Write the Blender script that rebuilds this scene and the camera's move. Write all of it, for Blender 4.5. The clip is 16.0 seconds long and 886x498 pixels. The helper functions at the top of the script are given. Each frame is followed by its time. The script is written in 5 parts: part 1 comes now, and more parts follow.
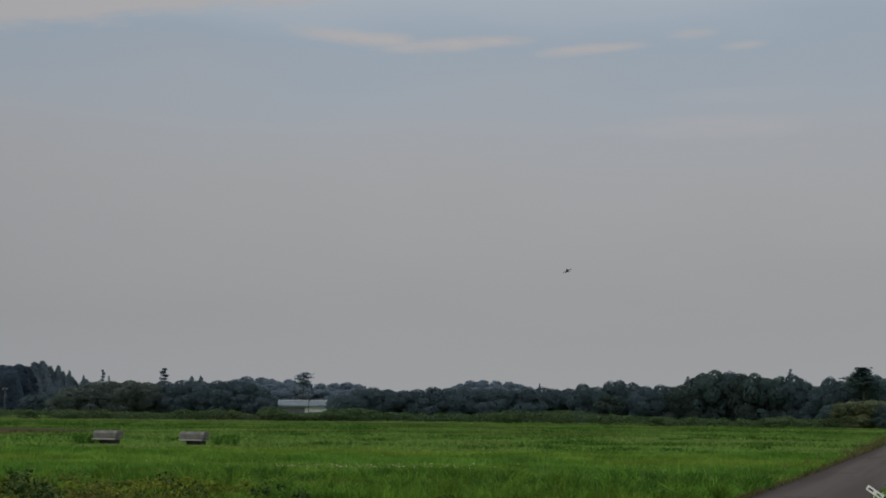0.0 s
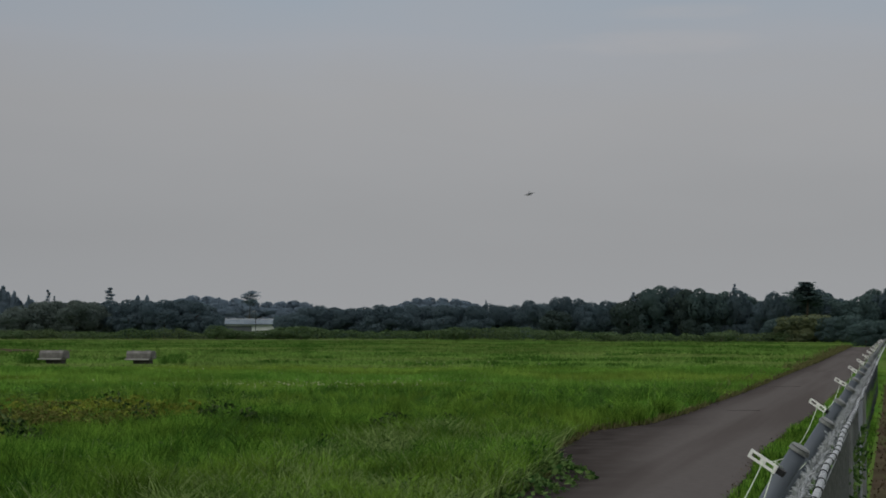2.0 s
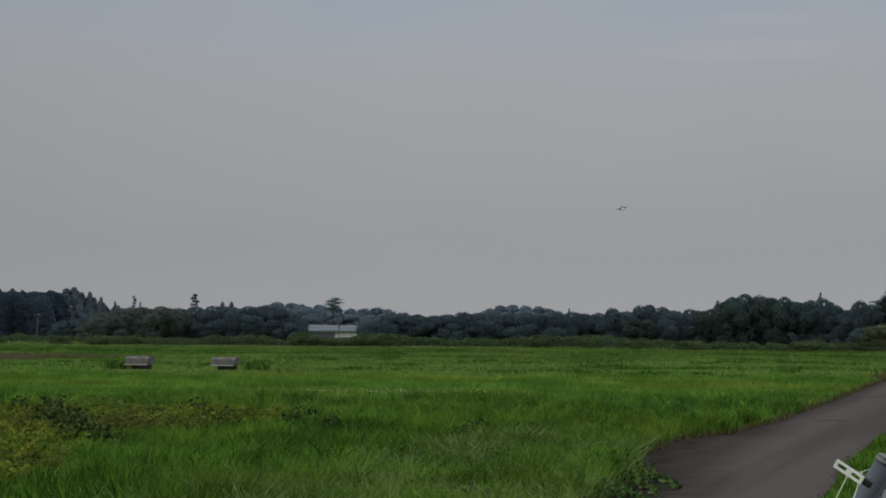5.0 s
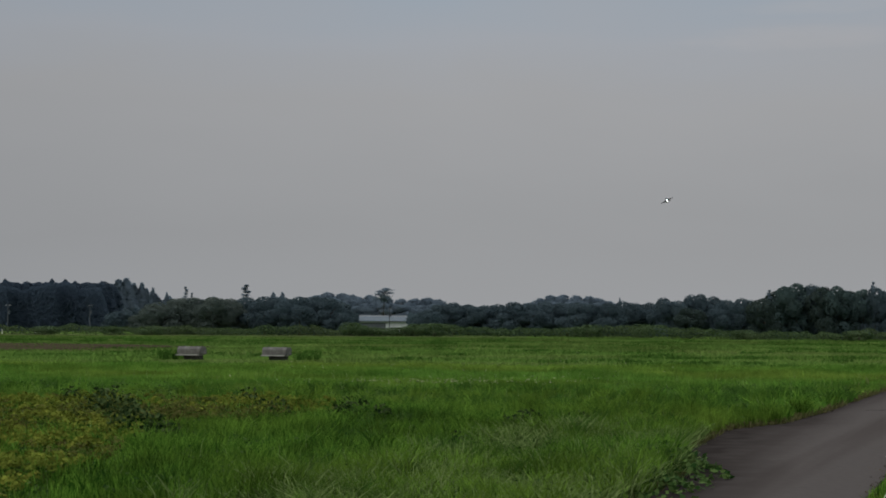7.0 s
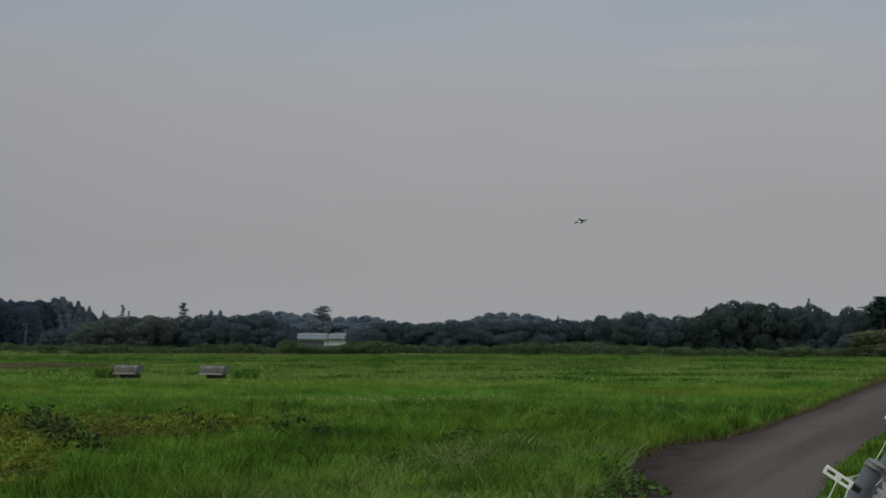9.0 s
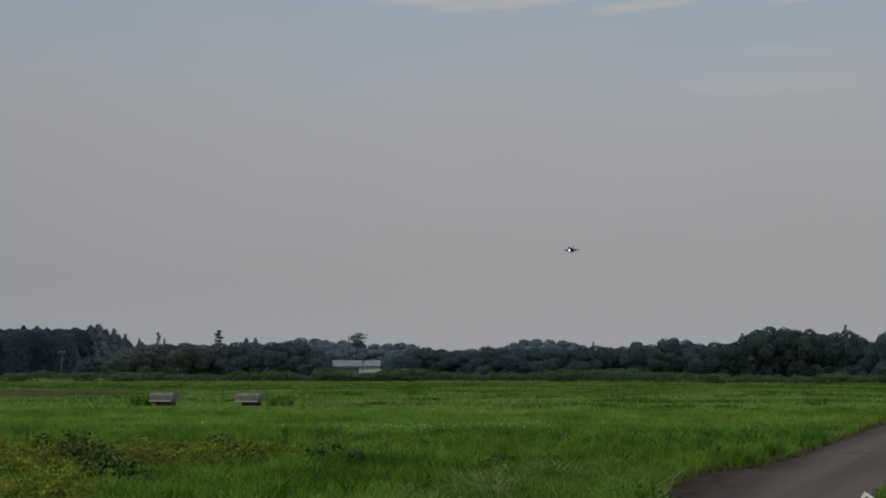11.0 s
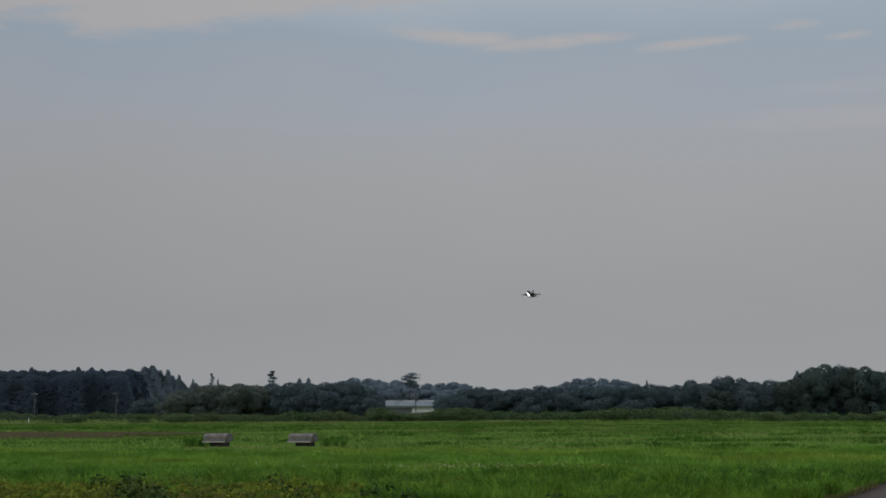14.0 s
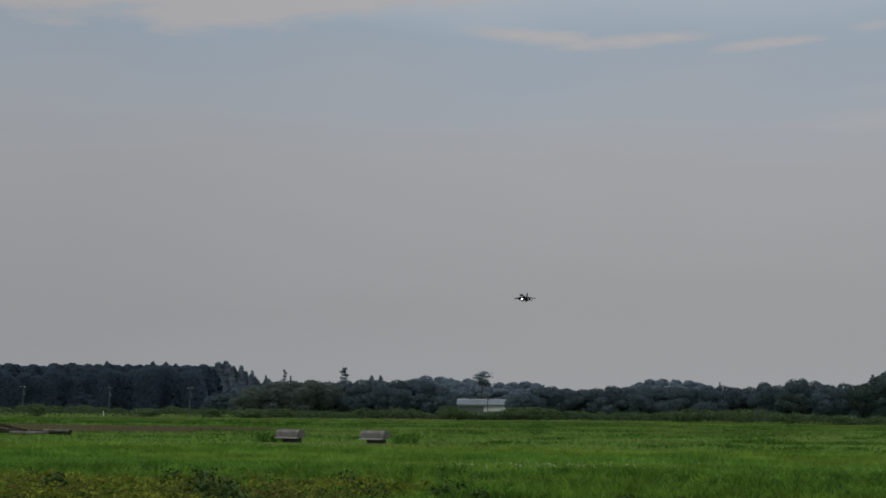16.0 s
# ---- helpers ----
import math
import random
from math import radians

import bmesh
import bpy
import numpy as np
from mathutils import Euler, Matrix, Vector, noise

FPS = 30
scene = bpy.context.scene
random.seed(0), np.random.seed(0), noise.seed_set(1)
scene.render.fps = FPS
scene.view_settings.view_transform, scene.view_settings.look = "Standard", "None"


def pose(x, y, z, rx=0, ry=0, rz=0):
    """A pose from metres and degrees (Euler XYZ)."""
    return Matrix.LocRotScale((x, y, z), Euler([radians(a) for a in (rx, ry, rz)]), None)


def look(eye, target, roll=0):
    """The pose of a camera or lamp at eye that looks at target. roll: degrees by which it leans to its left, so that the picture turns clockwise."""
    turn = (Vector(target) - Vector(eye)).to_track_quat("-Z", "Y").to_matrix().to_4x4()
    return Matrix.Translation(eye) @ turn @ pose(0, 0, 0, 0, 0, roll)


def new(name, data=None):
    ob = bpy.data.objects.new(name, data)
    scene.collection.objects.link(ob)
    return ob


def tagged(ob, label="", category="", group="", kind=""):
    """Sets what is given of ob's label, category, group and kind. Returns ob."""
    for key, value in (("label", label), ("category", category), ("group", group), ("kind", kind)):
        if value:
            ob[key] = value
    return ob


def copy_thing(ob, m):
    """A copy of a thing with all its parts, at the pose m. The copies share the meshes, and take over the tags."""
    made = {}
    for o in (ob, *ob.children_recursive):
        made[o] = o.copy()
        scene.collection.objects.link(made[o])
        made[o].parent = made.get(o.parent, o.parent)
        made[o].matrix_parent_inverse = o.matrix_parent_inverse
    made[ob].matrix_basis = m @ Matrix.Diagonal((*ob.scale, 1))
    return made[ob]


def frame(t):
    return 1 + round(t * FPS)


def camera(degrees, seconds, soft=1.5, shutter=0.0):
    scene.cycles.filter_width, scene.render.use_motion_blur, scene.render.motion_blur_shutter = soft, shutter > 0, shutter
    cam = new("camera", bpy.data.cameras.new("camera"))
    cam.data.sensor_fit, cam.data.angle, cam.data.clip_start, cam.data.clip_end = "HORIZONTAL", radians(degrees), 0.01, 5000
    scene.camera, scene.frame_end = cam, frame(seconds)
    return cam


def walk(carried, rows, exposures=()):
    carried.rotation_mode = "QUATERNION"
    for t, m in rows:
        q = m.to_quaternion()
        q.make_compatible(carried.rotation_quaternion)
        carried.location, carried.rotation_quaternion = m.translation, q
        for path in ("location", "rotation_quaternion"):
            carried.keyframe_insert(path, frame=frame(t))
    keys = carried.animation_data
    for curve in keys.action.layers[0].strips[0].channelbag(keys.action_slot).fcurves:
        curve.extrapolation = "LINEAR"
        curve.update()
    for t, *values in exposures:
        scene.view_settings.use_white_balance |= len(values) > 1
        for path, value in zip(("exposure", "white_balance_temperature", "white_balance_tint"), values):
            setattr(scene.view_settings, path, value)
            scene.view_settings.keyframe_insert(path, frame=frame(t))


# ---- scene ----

EYE = 2.8
LENS = 27.54
cam = camera(LENS, 16.0, soft=1.8)
# seconds, yaw, pitch, roll: a phone held still over the fence and turned to follow the jet
TURNS = [
    (0.0, -0.142, 5.082, -0.551), (0.5, -0.962, 4.279, -0.427), (1.0, -0.681, 3.403, -0.51), (1.5, -1.129, 2.817, -0.659),
    (2.0, -1.822, 2.478, -0.098), (2.5, -1.128, 2.65, -0.0), (3.0, -0.645, 2.894, 0.14), (3.5, 0.0, 3.005, 0.0),
    (3.7, 0.16, 2.99, -0.05), (5.8, 1.30, 2.50, -0.54), (6.0, 1.49, 2.444, -0.583), (6.5, 2.1, 2.223, -0.643),
    (7.0, 2.398, 2.379, -0.273), (7.5, 2.162, 2.538, -0.394), (8.0, 1.395, 2.478, -0.421), (8.2, 0.858, 2.53, -0.38),
    (9.2, 0.45, 3.05, -0.1), (10.3, 0.843, 3.55, 0.02), (10.5, 1.112, 3.639, 0.019), (11.0, 1.558, 3.796, -0.001), (11.5, 1.853, 4.116, 0.126),
    (12.0, 2.428, 4.135, 0.065), (12.5, 2.717, 4.662, 0.441), (13.0, 3.228, 4.798, 0.131), (13.5, 3.055, 4.945, 0.207),
    (14.0, 3.236, 5.047, 0.276), (14.5, 3.912, 5.079, 0.276), (15.0, 4.329, 4.751, -0.046), (15.5, 4.521, 4.578, -0.064),
    (16.0, 5.497, 4.999, -0.494),
]
walk(cam, [(t, pose(0, 0, EYE, 90 + pitch, roll, yaw)) for t, yaw, pitch, roll in TURNS])

# ---- world and sun ----
SUN_ELEVATION, SUN_TURN = 42, 235


def node(nt, kind, **values):
    n = nt.nodes.new(kind)
    for key, value in values.items():
        n.inputs[key].default_value = value
    return n


def ramp(nt, source, stops):
    n = nt.nodes.new("ShaderNodeValToRGB")
    while len(n.color_ramp.elements) < len(stops):
        n.color_ramp.elements.new(0.5)
    for e, (place, colour) in zip(n.color_ramp.elements, stops):
        e.position, e.color = place, (*colour, 1)
    nt.links.new(source, n.inputs["Fac"])
    return n.outputs["Color"]


def calc(nt, operation, a, b=None, clamp=False):
    n = nt.nodes.new("ShaderNodeMath")
    n.operation, n.use_clamp = operation, clamp
    for k, v in enumerate((a, b)):
        if v is None:
            continue
        if isinstance(v, (int, float)):
            n.inputs[k].default_value = v
        else:
            nt.links.new(v, n.inputs[k])
    return n.outputs[0]


def mix(nt, factor, a, b, how="MIX"):
    n = nt.nodes.new("ShaderNodeMix")
    n.data_type, n.blend_type = "RGBA", how
    for k, v in ((0, factor), (6, a), (7, b)):
        if isinstance(v, (int, float)):
            n.inputs[k].default_value = v
        elif isinstance(v, tuple):
            n.inputs[k].default_value = (*v, 1)
        else:
            nt.links.new(v, n.inputs[k])
    return n.outputs[2]


def build_sky():
    world = bpy.data.worlds.new("hazy_sky")
    scene.world = world
    world.use_nodes = True
    nt = world.node_tree
    nt.nodes.clear()
    sky = nt.nodes.new("ShaderNodeTexSky")
    sky.sky_type, sky.sun_disc = "NISHITA", False
    sky.sun_elevation, sky.sun_rotation = radians(SUN_ELEVATION), radians(SUN_TURN)
    sky.dust_density, sky.air_density = 3.0, 1.0
    nishita = mix(nt, 1.0, sky.outputs[0], (0.075, 0.075, 0.075), "MULTIPLY")
    where = nt.nodes.new("ShaderNodeTexCoord").outputs["Generated"]
    split = nt.nodes.new("ShaderNodeSeparateXYZ")
    nt.links.new(where, split.inputs[0])
    up, right = split.outputs["Z"], split.outputs["X"]
    # a veil of haze, grey near the horizon and blue-grey above it, with slow unevenness
    drift = node(nt, "ShaderNodeTexNoise", Scale=5.0, Detail=3.0)
    stretch = nt.nodes.new("ShaderNodeMapping")
    stretch.inputs["Scale"].default_value = (1, 1, 4)
    nt.links.new(where, stretch.inputs[0])
    nt.links.new(stretch.outputs[0], drift.inputs["Vector"])
    lifted = calc(nt, "ADD", up, calc(nt, "MULTIPLY", calc(nt, "SUBTRACT", drift.outputs[0], 0.5), 0.07))
    haze = ramp(nt, lifted, [(0.0, (0.325, 0.333, 0.345)), (0.05, (0.312, 0.318, 0.328)), (0.12, (0.345, 0.35, 0.362)), (0.16, (0.345, 0.366, 0.40)), (0.205, (0.305, 0.362, 0.425)), (0.36, (0.62, 0.66, 0.71)), (0.7, (1.05, 1.08, 1.12))])
    veil = ramp(nt, up, [(0.0, (1, 1, 1)), (0.3, (1, 1, 1)), (0.9, (0.9, 0.9, 0.9))])
    colour = mix(nt, veil, nishita, haze)
    # thin cloud streaks: azimuth, height, half length, half height, slope, strength
    flat = calc(nt, "DIVIDE", right, split.outputs["Y"])
    wisp = node(nt, "ShaderNodeTexNoise", Scale=38.0, Detail=5.0, Roughness=0.6)
    long = nt.nodes.new("ShaderNodeMapping")
    long.inputs["Scale"].default_value = (0.6, 0.6, 2.6)
    nt.links.new(where, long.inputs[0])
    nt.links.new(long.outputs[0], wisp.inputs["Vector"])
    ragged = calc(nt, "MULTIPLY", calc(nt, "SUBTRACT", wisp.outputs[0], 0.5), 2.3)
    cover = None
    for az, el, wide, high, slope, strength in CLOUDS:
        a = calc(nt, "SUBTRACT", flat, math.tan(radians(az)))
        e = calc(nt, "SUBTRACT", calc(nt, "SUBTRACT", up, math.sin(radians(el))), calc(nt, "MULTIPLY", a, slope))
        a2 = calc(nt, "POWER", calc(nt, "DIVIDE", calc(nt, "ABSOLUTE", a), radians(wide)), 2)
        e2 = calc(nt, "POWER", calc(nt, "DIVIDE", calc(nt, "ABSOLUTE", e), radians(high)), 2)
        body = calc(nt, "SUBTRACT", 1.0, calc(nt, "ADD", a2, e2))
        body = calc(nt, "MULTIPLY", calc(nt, "ADD", body, ragged), 0.75, clamp=True)
        body = calc(nt, "MULTIPLY", calc(nt, "POWER", body, 1.2), strength, clamp=True)
        ahead = calc(nt, "GREATER_THAN", split.outputs["Y"], 0)
        body = calc(nt, "MULTIPLY", body, ahead)
        cover = body if cover is None else calc(nt, "MAXIMUM", cover, body)
    colour = mix(nt, cover, colour, (0.41, 0.402, 0.411))
    # the haze thins out to the left of the view
    colour = mix(nt, 1.0, colour, ramp(nt, calc(nt, "ADD", flat, 0.5), [(0.2, (0.915, 0.92, 0.925)), (0.46, (1, 1, 1))]), "MULTIPLY")
    light = node(nt, "ShaderNodeBackground", Strength=1.0)
    nt.links.new(colour, light.inputs["Color"])
    out = nt.nodes.new("ShaderNodeOutputWorld")
    nt.links.new(light.outputs[0], out.inputs[0])


CLOUDS = [
    (-13.2, 12.9, 5.0, 1.3, -0.02, 2.4), (-7.6, 13.0, 4.6, 0.72, 0.03, 2.2), (-19, 12.9, 6.0, 1.15, 0.0, 2.3),
    (-2.9, 11.75, 2.6, 0.32, -0.08, 1.5), (0.4, 11.53, 2.8, 0.28, 0.05, 1.5), (4.6, 11.36, 2.0, 0.22, 0.07, 1.5),
    (8.1, 11.84, 1.0, 0.18, 0.0, 1.2), (9.6, 11.45, 1.1, 0.16, 0.06, 1.1), (8.8, 8.9, 3.6, 0.45, 0.0, 0.45), (9.2, 9.9, 3.2, 0.3, 0.0, 0.35),
]
build_sky()
sun = new("sun", bpy.data.lights.new("sun", "SUN"))
sun.data.energy, sun.data.angle, sun.data.color = 0.8, radians(60), (1.0, 0.96, 0.9)
sun.matrix_world = look((0, 0, 60), (math.sin(radians(SUN_TURN)) * -50, math.cos(radians(SUN_TURN)) * -50, 60 - 50 * math.tan(radians(SUN_ELEVATION))))


# ---- materials ----
def material(name, dark, light, scale=4.0, rough=0.8, island=0.0, patch=0.0, patch_tint=(0.2, 0.18, 0.06), patch_scale=0.06, bump=0.0, metal=0.0, see=0.0, mottle=0.0, mottle_scale=0.2, gloss=0.1):
    """A surface whose colour runs between two tones by fine noise, with broad patches and a shift from piece to piece."""
    m = bpy.data.materials.new(name)
    m.use_nodes = True
    nt = m.node_tree
    shader = nt.nodes["Principled BSDF"]
    where = nt.nodes.new("ShaderNodeTexCoord").outputs["Object"]
    fine = node(nt, "ShaderNodeTexNoise", Scale=scale, Detail=4.0)
    nt.links.new(where, fine.inputs["Vector"])
    value = fine.outputs[0]
    if island:
        piece = nt.nodes.new("ShaderNodeNewGeometry").outputs["Random Per Island"]
        value = calc(nt, "ADD", calc(nt, "MULTIPLY", value, 1 - island), calc(nt, "MULTIPLY", piece, island))
    colour = ramp(nt, value, [(0.3, dark), (0.7, light)])
    if patch:
        broad = node(nt, "ShaderNodeTexNoise", Scale=patch_scale, Detail=3.0)
        nt.links.new(where, broad.inputs["Vector"])
        mask = ramp(nt, broad.outputs[0], [(0.45, (0, 0, 0)), (0.62, (patch, patch, patch))])
        colour = mix(nt, mask, colour, patch_tint)
    if mottle:
        spread = nt.nodes.new("ShaderNodeMapping")
        spread.inputs["Location"].default_value = (37, 11, 5)
        nt.links.new(where, spread.inputs[0])
        spots = node(nt, "ShaderNodeTexNoise", Scale=mottle_scale, Detail=4.0, Roughness=0.6)
        nt.links.new(spread.outputs[0], spots.inputs["Vector"])
        low, high = 1 - mottle, 1 + 0.7 * mottle
        colour = mix(nt, 1.0, colour, ramp(nt, spots.outputs[0], [(0.36, (low, low, low)), (0.64, (min(high, 1.9), high, high))]), "MULTIPLY")
    nt.links.new(colour, shader.inputs["Base Color"])
    shader.inputs["Roughness"].default_value = rough
    shader.inputs["Metallic"].default_value = metal
    shader.inputs["Specular IOR Level"].default_value = gloss
    if bump:
        relief = node(nt, "ShaderNodeBump", Strength=bump, Distance=0.02)
        nt.links.new(fine.outputs[0], relief.inputs["Height"])
        nt.links.new(relief.outputs[0], shader.inputs["Normal"])
    if see:
        back = nt.nodes.new("ShaderNodeBsdfTranslucent")
        nt.links.new(colour, back.inputs[0])
        both = nt.nodes.new("ShaderNodeMixShader")
        both.inputs[0].default_value = see
        nt.links.new(shader.outputs[0], both.inputs[1])
        nt.links.new(back.outputs[0], both.inputs[2])
        nt.links.new(both.outputs[0], nt.nodes["Material Output"].inputs[0])
    return m


GROUND = material("meadow_soil", (0.05, 0.10, 0.016), (0.085, 0.15, 0.028), 0.8, 0.95, patch=0.7, patch_tint=(0.085, 0.11, 0.036), patch_scale=0.03, gloss=0.0)
SOIL = material("bare_soil", (0.04, 0.031, 0.021), (0.068, 0.052, 0.035), 0.7, 0.95, patch=0.5, patch_tint=(0.06, 0.075, 0.03), patch_scale=0.15, gloss=0.0)
GRASS = material("grass", (0.02, 0.074, 0.008), (0.145, 0.28, 0.037), 0.9, 0.6, island=0.5, patch=0.6, patch_tint=(0.15, 0.23, 0.032), patch_scale=0.06, see=0.35, mottle=0.5, mottle_scale=0.4, gloss=0.0)
GRASS_MID = material("field_grass", (0.05, 0.135, 0.017), (0.135, 0.265, 0.042), 0.5, 0.65, island=0.22, patch=0.75, patch_tint=(0.165, 0.25, 0.038), patch_scale=0.06, see=0.3, mottle=0.38, mottle_scale=0.2, gloss=0.0)
STRAW = material("straw_grass", (0.12, 0.145, 0.06), (0.19, 0.205, 0.10), 0.2, 0.8, island=0.3, see=0.2, gloss=0.0)
DRY = material("dry_verge_grass", (0.06, 0.065, 0.022), (0.12, 0.115, 0.05), 0.8, 0.8, island=0.5, see=0.2, gloss=0.0)
GRASS_FAR = material("far_grass", (0.07, 0.142, 0.027), (0.122, 0.215, 0.046), 0.12, 0.7, island=0.08, patch=0.8, patch_tint=(0.145, 0.21, 0.05), patch_scale=0.03, see=0.3, mottle=0.34, mottle_scale=0.07, gloss=0.0)
GRASS_DARK = material("rank_grass", (0.028, 0.078, 0.012), (0.07, 0.15, 0.026), 0.5, 0.7, island=0.4, see=0.25, gloss=0.0)
REED = material("pale_reed_grass", (0.055, 0.105, 0.022), (0.22, 0.30, 0.10), 0.5, 0.6, island=0.7, see=0.3, gloss=0.0)
WEED = material("yellowing_weed", (0.095, 0.122, 0.019), (0.21, 0.225, 0.038), 0.8, 0.85, island=0.3, patch=0.35, patch_tint=(0.10, 0.16, 0.025), patch_scale=0.22, see=0.25, mottle=0.45, mottle_scale=0.9, gloss=0.0)
WEED_RUST = material("fading_weed", (0.06, 0.085, 0.02), (0.13, 0.135, 0.036), 0.8, 0.85, island=0.35, patch=0.4, patch_tint=(0.11, 0.08, 0.034), patch_scale=0.5, see=0.2, mottle=0.3, mottle_scale=0.9, gloss=0.0)
WEED_STEM = material("weed_foliage", (0.02, 0.05, 0.010), (0.06, 0.11, 0.018), 0.8, 0.85, island=0.4, patch=0.4, patch_tint=(0.07, 0.055, 0.02), patch_scale=0.22, see=0.3, gloss=0.0)
VINE_DARK = material("dark_vine_leaf", (0.012, 0.028, 0.009), (0.065, 0.095, 0.034), 1.5, 0.85, island=0.6, see=0.1, gloss=0.0)
VINE = material("broad_vine_leaf", (0.022, 0.058, 0.013), (0.095, 0.155, 0.042), 1.5, 0.8, island=0.6, see=0.2, gloss=0.05)
FLOWER = material("pale_flower", (0.24, 0.27, 0.13), (0.4, 0.41, 0.25), 1.0, 0.8, gloss=0.0)
# LEAF, LEAF_GREEN and LEAF_BROWN: lifted, bluish base colours stand in for haze
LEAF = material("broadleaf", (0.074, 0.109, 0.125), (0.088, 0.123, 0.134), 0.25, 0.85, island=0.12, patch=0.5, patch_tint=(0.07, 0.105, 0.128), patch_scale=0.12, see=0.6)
LEAF_GREEN = material("hazed_green_leaf", (0.06, 0.098, 0.096), (0.08, 0.118, 0.106), 0.3, 0.85, island=0.15, patch=0.5, patch_tint=(0.06, 0.094, 0.104), patch_scale=0.15, see=0.55)
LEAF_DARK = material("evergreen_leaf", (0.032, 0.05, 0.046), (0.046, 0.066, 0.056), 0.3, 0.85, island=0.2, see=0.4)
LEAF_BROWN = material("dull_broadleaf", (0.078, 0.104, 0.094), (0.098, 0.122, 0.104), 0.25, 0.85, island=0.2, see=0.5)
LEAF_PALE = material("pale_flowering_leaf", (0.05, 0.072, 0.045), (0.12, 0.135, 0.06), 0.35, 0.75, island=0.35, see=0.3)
# the cedars' blue cast is haze coloured into the needles
LEAF_CEDAR = material("hazed_cedar_needle", (0.062, 0.09, 0.124), (0.07, 0.099, 0.132), 0.2, 0.9, island=0.1, see=0.6)
# pale blue of the far trees: distance haze put into the base colour
LEAF_FAR = material("haze_tinted_leaf", (0.15, 0.2, 0.244), (0.166, 0.216, 0.258), 0.2, 0.85, island=0.1, see=0.6)
LEAF_HEDGE = material("hedge_leaf", (0.038, 0.068, 0.03), (0.085, 0.13, 0.052), 0.25, 0.8, island=0.4, patch=0.6, patch_tint=(0.075, 0.10, 0.045), patch_scale=0.05, see=0.3)
BARK = material("bark", (0.05, 0.042, 0.035), (0.09, 0.075, 0.06), 3.0, 0.9, bump=0.4)
ASPHALT = material("worn_asphalt", (0.076, 0.068, 0.064), (0.087, 0.078, 0.073), 5.0, 0.92, patch=0.75, patch_tint=(0.06, 0.052, 0.048), patch_scale=0.6, bump=0.08, gloss=0.0)
def add_dirt(m, tint):
    """Dirt of that tint over a material, as thick as the mesh's own dirt layer says, broken up by noise."""
    nt = m.node_tree
    shader = nt.nodes["Principled BSDF"]
    clean = shader.inputs["Base Color"].links[0].from_socket
    layer = nt.nodes.new("ShaderNodeAttribute")
    layer.attribute_name = "dirt"
    spots = node(nt, "ShaderNodeTexNoise", Scale=1.3, Detail=4.0)
    nt.links.new(nt.nodes["Texture Coordinate"].outputs["Object"], spots.inputs["Vector"])
    amount = calc(nt, "MULTIPLY", layer.outputs["Fac"], calc(nt, "ADD", spots.outputs[0], 0.4), clamp=True)
    nt.links.new(mix(nt, amount, clean, tint), shader.inputs["Base Color"])


add_dirt(ASPHALT, (0.028, 0.024, 0.022))
# wear runs along the road: stretch the broad noise in the driving direction
for wear in [n for n in ASPHALT.node_tree.nodes if n.bl_idname == "ShaderNodeTexNoise" and n.inputs["Scale"].default_value < 1]:
    lane = ASPHALT.node_tree.nodes.new("ShaderNodeMapping")
    lane.vector_type = "TEXTURE"
    lane.inputs["Rotation"].default_value = (0, 0, -math.atan(0.283))
    lane.inputs["Scale"].default_value = (0.8, 22, 1)
    ASPHALT.node_tree.links.new(ASPHALT.node_tree.nodes["Texture Coordinate"].outputs["Object"], lane.inputs[0])
    ASPHALT.node_tree.links.new(lane.outputs[0], wear.inputs["Vector"])
CONCRETE = material("weathered_concrete", (0.095, 0.09, 0.083), (0.175, 0.167, 0.156), 2.2, 0.9, patch=0.6, patch_tint=(0.075, 0.071, 0.064), patch_scale=1.4, bump=0.3)
LEDGE = material("pale_concrete", (0.24, 0.23, 0.215), (0.33, 0.32, 0.30), 2.2, 0.9)
# plinth concrete, its base colour darkened for the shade beneath the cover
CONCRETE_DARK = material("shaded_concrete", (0.03, 0.03, 0.028), (0.06, 0.058, 0.05), 2.0, 0.95)
STEEL = material("galvanised_steel", (0.05, 0.062, 0.078), (0.085, 0.098, 0.115), 6.0, 0.6, patch=0.6, patch_tint=(0.08, 0.09, 0.10), patch_scale=5.0, metal=0.2, gloss=0.4)
CAP = material("cast_cap", (0.12, 0.125, 0.12), (0.175, 0.18, 0.17), 14.0, 0.6, metal=0.2, gloss=0.4)
WIRE = material("galvanised_wire", (0.15, 0.16, 0.17), (0.30, 0.31, 0.32), 20.0, 0.5, metal=0.3, gloss=0.4)
CONDUIT = material("grey_white_conduit", (0.2, 0.21, 0.22), (0.31, 0.32, 0.32), 12.0, 0.6, gloss=0.4)
TAR = material("road_tar", (0.02, 0.017, 0.016), (0.032, 0.028, 0.026), 5.0, 0.9, gloss=0.0)
DEAD = material("withered_leaf", (0.03, 0.022, 0.012), (0.075, 0.055, 0.03), 2.0, 0.9, island=0.5)
PLASTIC = material("white_plastic", (0.62, 0.61, 0.58), (0.76, 0.75, 0.71), 10.0, 0.5, gloss=0.4)
CORD = material("pale_green_cord", (0.42, 0.47, 0.36), (0.52, 0.57, 0.44), 20.0, 0.7)
BLACK = material("black_tie", (0.012, 0.012, 0.013), (0.03, 0.03, 0.03), 20.0, 0.6)
WOOD_DARK = material("rotten_timber", (0.018, 0.015, 0.013), (0.05, 0.042, 0.035), 2.0, 0.95, bump=0.4)
WOOD_PALE = material("bleached_plank", (0.1, 0.095, 0.085), (0.17, 0.16, 0.145), 3.0, 0.85)
